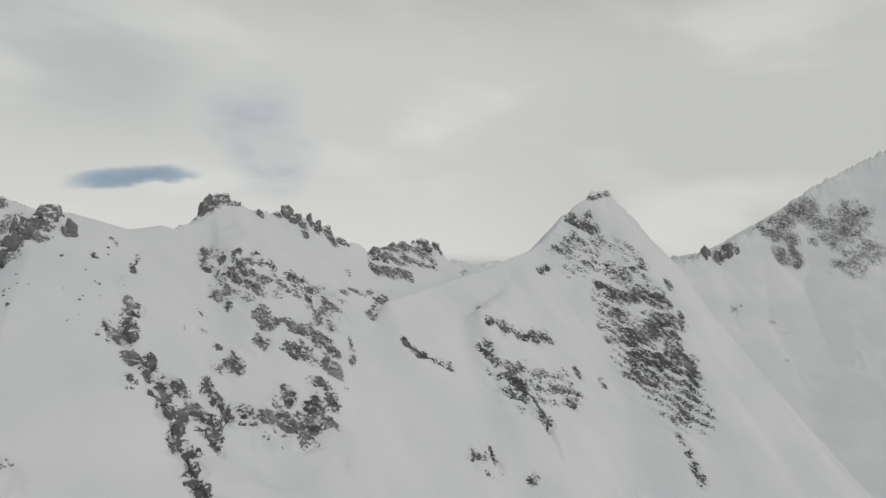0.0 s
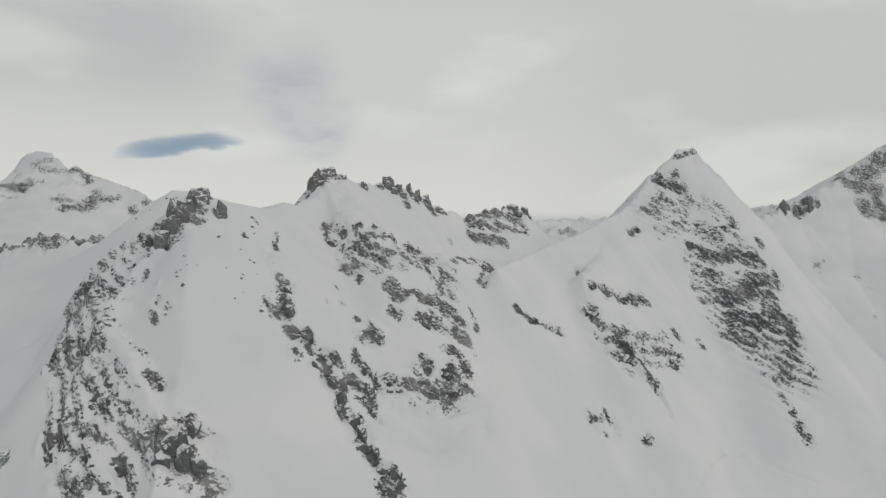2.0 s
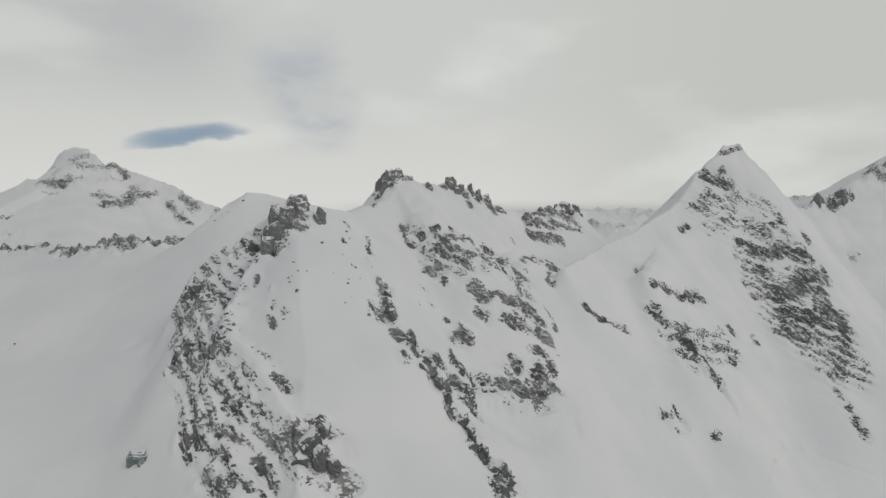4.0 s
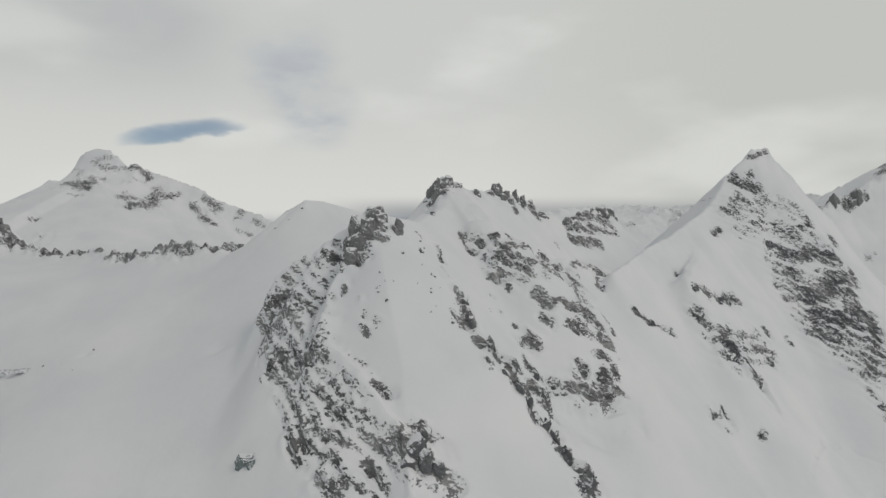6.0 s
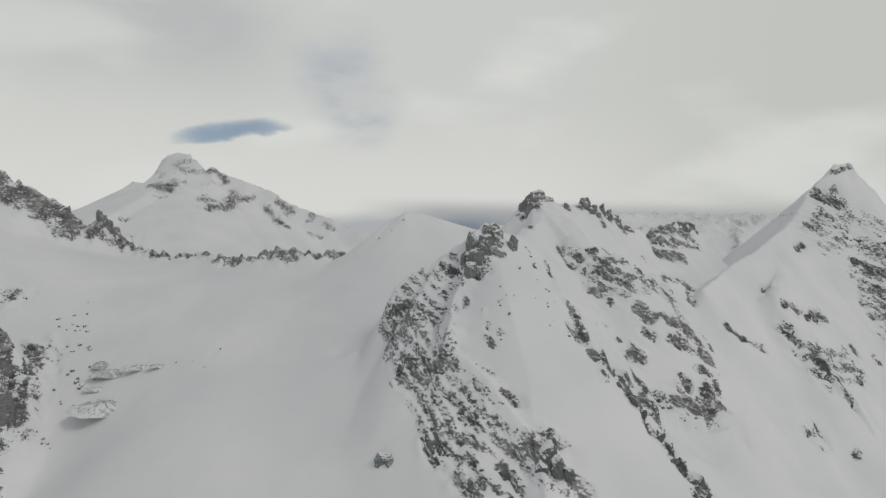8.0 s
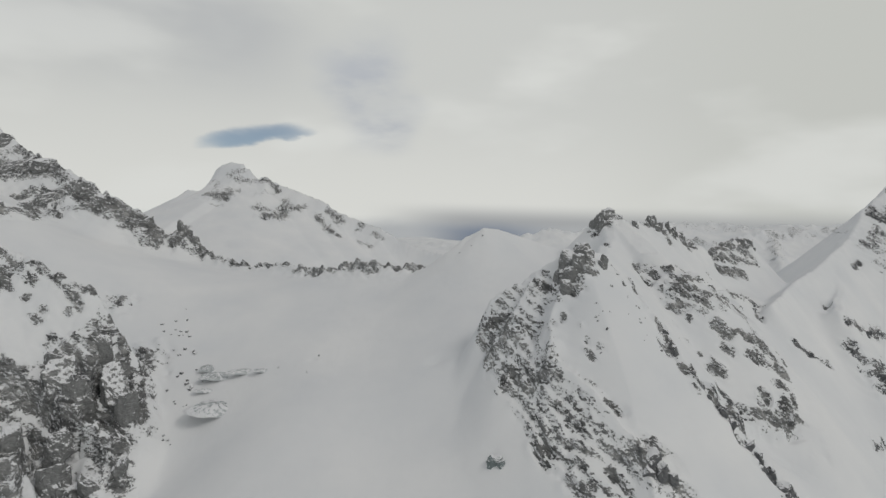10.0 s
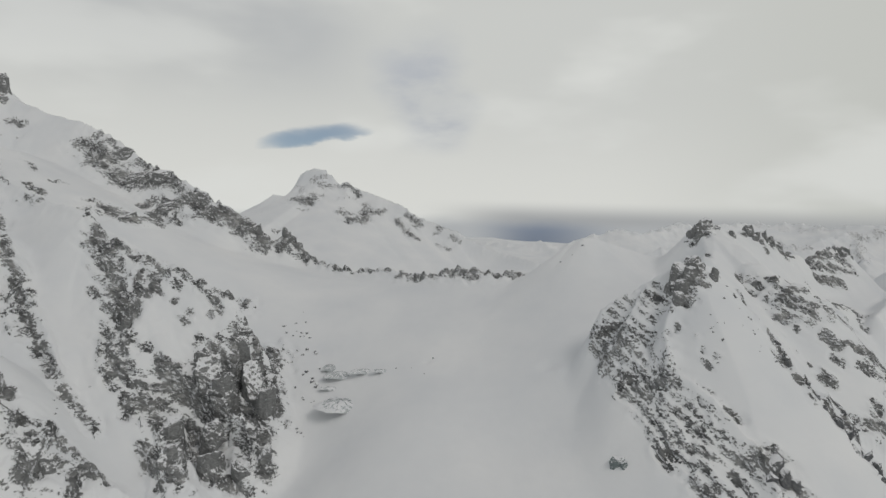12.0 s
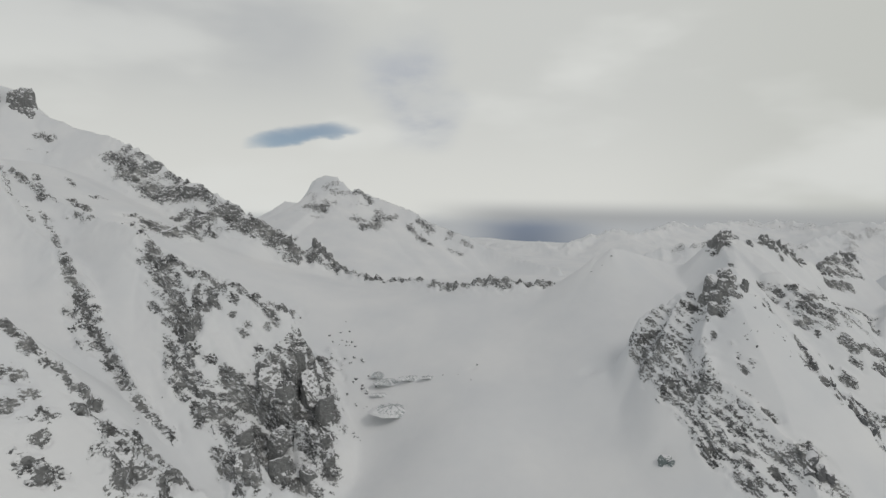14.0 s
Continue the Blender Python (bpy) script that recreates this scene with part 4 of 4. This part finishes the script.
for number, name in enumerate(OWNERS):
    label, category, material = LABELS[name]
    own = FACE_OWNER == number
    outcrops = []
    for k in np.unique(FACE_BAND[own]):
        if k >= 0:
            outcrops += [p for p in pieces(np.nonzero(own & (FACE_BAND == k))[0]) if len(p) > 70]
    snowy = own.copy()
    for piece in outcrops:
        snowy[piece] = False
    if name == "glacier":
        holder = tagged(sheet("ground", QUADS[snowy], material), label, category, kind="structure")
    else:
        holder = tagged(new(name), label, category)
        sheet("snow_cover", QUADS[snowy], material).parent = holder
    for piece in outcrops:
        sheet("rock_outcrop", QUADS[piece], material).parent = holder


# ---------------------------------------------------------------- crags, boulders and ice on the mountains
def rock_material(name, tones, ice=False):
    m, n, l, b = surface(name)
    spot = n.new("ShaderNodeNewGeometry")
    place, normal = spot.outputs["Position"], spot.outputs["Normal"]
    grain_fine = beds(n, l, place, (4.0, 4.0, 1.2), 6.0, 0.7)
    rock = ramp(n, l, grain_fine, [(0.25, tones[0]), (0.45, tones[1]), (0.6, tones[2]), (0.75, tones[3])])
    up = n.new("ShaderNodeSeparateXYZ")
    l.new(normal, up.inputs[0])
    drift = beds(n, l, place, (5.0, 5.0, 1.6), 5.0, 0.68)
    lying = sums(n, l, "ADD", up.outputs[2], sums(n, l, "MULTIPLY", sums(n, l, "SUBTRACT", drift, 0.5), 2.2))
    cap = n.new("ShaderNodeMapRange")
    cap.inputs[1].default_value, cap.inputs[2].default_value = 0.42, 0.56
    l.new(lying, cap.inputs[0])
    mixed = n.new("ShaderNodeMix")
    mixed.data_type = "RGBA"
    l.new(cap.outputs[0], mixed.inputs[0])
    l.new(rock, mixed.inputs[6])
    mixed.inputs[7].default_value = (0.81, 0.82, 0.84, 1)
    l.new(mixed.outputs[2], b.inputs["Base Color"])
    b.inputs["Roughness"].default_value = 0.45 if ice else 0.85
    b.inputs["Specular IOR Level"].default_value = 0.3 if ice else 0.15
    bump = n.new("ShaderNodeBump")
    bump.inputs["Strength"].default_value, bump.inputs["Distance"].default_value = 0.7, 0.8
    l.new(grain_fine, bump.inputs["Height"])
    l.new(bump.outputs[0], b.inputs["Normal"])
    return m


mat_crag = rock_material("snowed_gneiss", GNEISS)
mat_tower = rock_material("snowed_granite", PALE)
mat_ice = rock_material("grey_glacier_ice", ((0.2, 0.225, 0.235), (0.42, 0.45, 0.465), (0.6, 0.63, 0.645), (0.7, 0.72, 0.735)), True)

mat_blue_ice = rock_material("blue_glacier_ice", ((0.09, 0.12, 0.125), (0.16, 0.195, 0.2), (0.24, 0.28, 0.28), (0.4, 0.43, 0.43)), True)


def level(x, y):
    """The height of the land at a place."""
    return float(land(np.array([float(x)]), np.array([float(y)]))[0][0])


def angular(seed, sides=22, cuts=3, rough=0.12, taper=0.3, worn=0.05):
    """An angular block about one metre across: a hull of scattered points, split finer and weathered."""
    pick = random.Random(seed)
    bm = bmesh.new()
    for k in range(sides):
        a, h = k * 2.4 + pick.uniform(-0.4, 0.4), pick.uniform(-0.5, 0.5)
        r = pick.uniform(0.42, 0.54) * (1 - taper * (h + 0.5) ** 2)
        bm.verts.new((r * math.cos(a), r * math.sin(a), h))
    hull = bmesh.ops.convex_hull(bm, input=bm.verts)
    bmesh.ops.delete(bm, geom=[g for g in hull["geom_interior"] if isinstance(g, bmesh.types.BMVert)], context="VERTS")
    bmesh.ops.triangulate(bm, faces=bm.faces)
    bmesh.ops.subdivide_edges(bm, edges=bm.edges, cuts=cuts, use_grid_fill=True)
    shift = Vector((pick.uniform(0, 50), pick.uniform(0, 50), pick.uniform(0, 50)))
    for v in bm.verts:
        p = v.co * 3.1 + shift
        v.co *= 1 + rough * (noise.noise(p) + 0.6 * noise.noise(p * 2.3)) - 0.16 * abs(noise.noise(Vector((p.x * 0.8 + p.z, p.y * 0.8, p.z * 3)))) + worn * (noise.noise(p * 6) + 0.6 * noise.noise(p * 13))
    return bm


def part(name, bm, material, parent=None, label=""):
    mesh = bpy.data.meshes.new(name)
    bm.to_mesh(mesh)
    bm.free()
    mesh.materials.append(material)
    ob = new(name, mesh)
    ob.parent = parent
    return tagged(ob, label)


def crag(name, label, blocks, material=mat_tower, category="rock", sides=40):
    """A crag of angular blocks: x, y, width, depth, height, how far its top stands above the land, lean, turn."""
    holder = tagged(new(name), label, category)
    for k, (x, y, wide, deep, high, rise, lean, turn) in enumerate(blocks):
        big = max(wide, deep, high) > 30
        bm = angular(hash_of(name) + k * 7, sides, 7 if big else 3, worn=0.07 if big else 0.05)
        m = pose(x, y, level(x, y) + rise - high * 0.42, lean, lean * 0.4, turn) @ Matrix.Diagonal((wide, deep, high, 1))
        bmesh.ops.transform(bm, matrix=m, verts=bm.verts)
        part("rock_block", bm, material, holder)
    return holder


def hash_of(text):
    return sum((k + 3) * ord(c) for k, c in enumerate(text))


crag("summit_crag", "castellated dark rock knob with snow on its ledges", [
    (-297, 402, 22, 20, 24, 3, 6, 20), (-287, 407, 20, 18, 24, 3, -4, 70), (-304, 398, 18, 16, 20, 2, 8, 130),
    (-297, 390, 16, 13, 24, 5, 4, 10), (-300, 381, 13, 12, 20, 5, 0, 45), (-284, 402, 15, 15, 22, 4, 5, 100), (-291, 396, 16, 14, 22, 5, 3, 60)])
crag("rock_tower", "upright dark rock tower beside the summit crag", [(-270, 404, 9, 8, 24, 9, 6, 30), (-271, 402, 8, 7, 16, 5, -5, 80)])
crag("leaning_knob", "rock knob leaning over a cliff, capped with snow", [
    (-256, 616, 28, 28, 44, 9, -6, 15), (-247, 621, 22, 22, 36, 4, 4, 60), (-266, 611, 24, 24, 62, 352 - level(-266, 611), -6, 110),
    (-262, 602, 20, 18, 54, 344 - level(-262, 602), -4, 60), (-272, 606, 15, 15, 46, 334 - level(-272, 606), -6, 20)])
teeth = [(-223, 638, 8, 7, 12, 4), (-201, 660, 18, 14, 20, 6), (-191, 665, 11, 11, 17, 6), (-180, 674, 7, 7, 18, 9), (-171, 680, 7, 7, 14, 6), (-162, 686, 9, 8, 12, 4), (-150, 694, 12, 10, 12, 3), (-61, 806, 18, 15, 16, 4), (-46, 820, 14, 12, 18, 5), (-72, 798, 12, 11, 12, 3)]
for k, (x, y, wide, deep, high, rise) in enumerate(teeth):
    tagged(crag("ridge_tooth", "small jagged rock tooth on a snow ridge", [(x, y, wide, deep, high, rise, 4 * (-1) ** k, k * 37), (x + wide * 0.4, y - 2, wide * 0.6, deep * 0.7, high * 0.6, rise * 0.6, 5, k * 61)], mat_tower), group="teeth of the ridge")
crag("crest_tooth", "dark rock tooth standing on the serrated crest", [(-878, 702, 11, 10, 24, 8, 5, 0), (-871, 701, 12, 10, 18, 5, -6, 40), (-861, 700, 13, 9, 14, 4, 4, 80), (-849, 697, 15, 9, 12, 4, 0, 20)])
crag("bastion", "stepped grey rock bastion on the serrated crest", [(-1212, 709, 52, 36, 34, 3, 4, 10), (-1152, 687, 56, 36, 34, 3, -4, 50), (-1107, 689, 50, 34, 30, 3, 4, 30), (-1022, 514, 56, 34, 40, 3, 3, 80), (-1060, 599, 40, 30, 34, 2, -4, 20)], sides=22)
crag("bastion", "broken grey rock bastion above the glacier edge", [(-1019, 662, 46, 30, 34, 3, 4, 20), (-1056, 645, 40, 28, 36, 3, -4, 60), (-991, 669, 40, 28, 30, 2, 4, 100), (-924, 682, 36, 26, 30, 3, 3, 40)], sides=22)
crag("cloudy_tower", "square grey rock tower fading into the cloud", [(-1535, 732, 44, 40, 78, 24, 3, 10), (-1552, 728, 40, 36, 62, 12, -4, 60), (-1515, 726, 34, 30, 46, 4, 3, 80), (-1540, 716, 34, 30, 50, 4, 3, 30), (-1524, 718, 26, 24, 40, 2, -3, 110)], mat_tower)
crag("cloudy_tower", "grey rock tower beside a steep snow slope", [(-1592, 705, 44, 36, 74, 26, 2, 40), (-1604, 695, 40, 36, 60, 16, 2, 80)], mat_tower)
crag("cloud_crag", "grey rock tower half hidden by the peak", [(545, 1418, 38, 34, 84, 10, 4, 0), (520, 1408, 30, 28, 56, 2, -4, 50), (604, 1438, 36, 32, 66, 12, 3, 20), (626, 1450, 34, 30, 46, 4, 3, 70), (590, 1430, 30, 26, 44, 0, 3, 30)], sides=15)

crag("rib_crag", "row of dark jagged rocks along a snow rib", [
    (-219, 395, 7, 6.0, 14, 3.1, 5, 0), (-213, 382, 8, 6.8, 16, 3.5, -5, 47), (-217, 382, 6, 5.1, 9, 2.0, 5, 94), (-200, 373, 5, 4.2, 9, 2.0, -5, 141), (-195, 366, 6, 5.1, 12, 2.6, 5, 8),
    (-190, 362, 6, 5.1, 10, 2.2, -5, 55), (-179, 362, 8, 6.8, 12, 2.6, 5, 102), (-173, 358, 7, 6.0, 10, 2.2, -5, 149), (-163, 352, 9, 7.6, 14, 3.1, 5, 16), (-157, 348, 9, 7.6, 14, 3.1, -5, 63),
    (-149, 345, 8, 6.8, 12, 2.6, 5, 110), (-143, 339, 10, 8.5, 15, 3.3, -5, 157)], mat_crag, sides=15)
crag("spur_crag", "dark blocky crag low on the rocky spur", [
    (-241, 287, 18, 15.3, 24, 5.3, 5, 0), (-235, 299, 9, 7.6, 15, 3.3, -5, 47), (-243, 279, 12, 10.2, 16, 3.5, 5, 94), (-235, 286, 14, 11.9, 20, 4.4, -5, 141), (-227, 286, 10, 8.5, 14, 3.1, 5, 8)], mat_crag, sides=16)
crag("ice_block", "blue-green block of ice half buried in glacier snow", [(-344, 295, 13, 9, 10, 3.5, 10, 20), (-339, 293, 8, 7, 6, 1.5, -8, 70)], mat_blue_ice, "ice")
crag("cliff", "dark rock cliff under the snow face of the buttress", [
    (-727, 326, 50, 34, 52, 5, 6, 20), (-711, 320, 30, 28, 46, 4, -5, 60), (-752, 318, 34, 24, 36, 3, 4, 10), (-742, 336, 30, 26, 34, 1, 6, 40)], sides=20)
crag("cliff", "pale weathered rock wall at the edge of the buttress", [
    (-694, 347, 34, 30, 64, 5, -5, 30), (-676, 336, 26, 26, 58, 4, 4, 75), (-664, 318, 22, 22, 50, 3, 3, 110), (-718, 358, 20, 20, 44, 5, 5, 10), (-652, 300, 18, 18, 44, 3, 3, 50)], sides=20)
crag("cliff", "narrow dark rock wall beside a snow gully", [
    (-832, 336, 16, 15, 44, 5, 4, 20), (-826, 320, 14, 14, 36, 4, -4, 60), (-852, 338, 22, 18, 40, 3, 3, 10), (-825, 358, 18, 15, 24, 4, 5, 40), (-840, 352, 15, 14, 34, 4, 5, 80)], sides=18)
crag("cliff", "broken grey rock steps low on the buttress", [
    (-708, 248, 34, 28, 44, 4, 5, 20), (-688, 272, 32, 26, 44, 4, -5, 50), (-752, 264, 24, 22, 34, 3, 5, 90), (-664, 284, 24, 24, 44, 4, 3, 10), (-726, 268, 26, 22, 36, 3, 4, 70), (-700, 290, 26, 22, 36, 3, -4, 30)], sides=20)
crag("outcrop", "blunt grey rock outcrop on the near rib", [(-775, 172, 22, 20, 30, 6, 5, 20), (-766, 178, 16, 15, 24, 4, -5, 60), (-785, 170, 15, 14, 22, 4, 5, 100)], sides=20)
crag("outcrop", "small dark rock outcrop on the near rib", [(-861, 173, 12, 11, 18, 4, 5, 20), (-853, 178, 9, 9, 14, 3, -5, 60)], sides=20)


def serac(x, y, wide, deep, high, turn, seed):
    """A bulge of glacier ice, cracked from top to foot by upright clefts."""
    bm = bmesh.new()
    around, up = 120, 12
    rings = []
    for k in range(up + 1):
        r = 1 - k / up
        ring = []
        for q in range(around):
            b = 2 * math.pi * q / around
            cleft = max(0.0, 1 - abs(noise.noise(Vector((b * 6, r * 1.2, seed)))) / 0.2)
            out = r * (1 + 0.18 * noise.noise(Vector((math.cos(b) * 1.5, math.sin(b) * 1.5, seed))))
            top = high * (1 - r ** 3 - 0.12 + 0.12 * noise.noise(Vector((b * 3, r * 3, seed + 5))) - 0.9 * cleft * r * (1 - r))
            ring.append(bm.verts.new((out * math.cos(b) * wide / 2, out * math.sin(b) * deep / 2, top)))
        rings.append(ring)
    for low, top in zip(rings, rings[1:]):
        for q in range(around):
            bm.faces.new((low[q], low[(q + 1) % around], top[(q + 1) % around], top[q]))
    bmesh.ops.remove_doubles(bm, verts=bm.verts, dist=0.02)
    bmesh.ops.transform(bm, matrix=pose(x, y, level(x, y), 4, 3, turn), verts=bm.verts)
    return tagged(part("serac", bm, mat_ice), "bulge of grey cracked glacier ice", "ice", "seracs of the icefall")


for k, (x, y, wide, deep, high) in enumerate([(-614, 376, 52, 32, 8), (-632, 410, 40, 14, 6), (-606, 414, 34, 10, 4), (-584, 412, 26, 8, 2.5), (-648, 418, 18, 9, 6), (-636, 396, 26, 8, 2.5)]):
    serac(x, y, wide, deep, high, 28 + 4 * (-1) ** k, 3.7 * k)

# loose rocks lying about the foot of the buttress, on the glacier and beside the dark rib
pick = random.Random(4)
shapes = []
for k in range(6):
    mesh = bpy.data.meshes.new("rock")
    bm = angular(900 + k, 12, 1)
    bm.to_mesh(mesh)
    bm.free()
    mesh.materials.append(mat_crag)
    shapes.append(mesh)
for cx, cy, spread, count, size in ((-713, 451, 14, 12, 4.0), (-686, 428, 10, 9, 4.5), (-664, 404, 9, 9, 5.0), (-646, 348, 7, 4, 3.5), (-655, 375, 6, 4, 2.5), (-540, 422, 14, 4, 2.5),
                                    (-400, 546, 8, 3, 3.0), (-224, 378, 9, 10, 3.0), (-238, 368, 8, 5, 2.4), (-252, 395, 12, 8, 2.6), (-276, 350, 9, 8, 3.0), (-800, 235, 12, 8, 3.0), (-905, 270, 12, 8, 3.0)):
    for k in range(count):
        x, y, s = cx + pick.gauss(0, spread), cy + pick.gauss(0, spread), size * pick.uniform(0.35, 1.0)
        rock = tagged(new("rock", pick.choice(shapes)), "loose dark rock sticking out of the snow", "rock", "loose rocks on the snow")
        rock.matrix_world = pose(x, y, level(x, y) + 0.1 * s, pick.uniform(-30, 30), pick.uniform(-30, 30), pick.uniform(0, 360)) @ Matrix.Diagonal((s * 1.2, s, s * 0.9, 1))
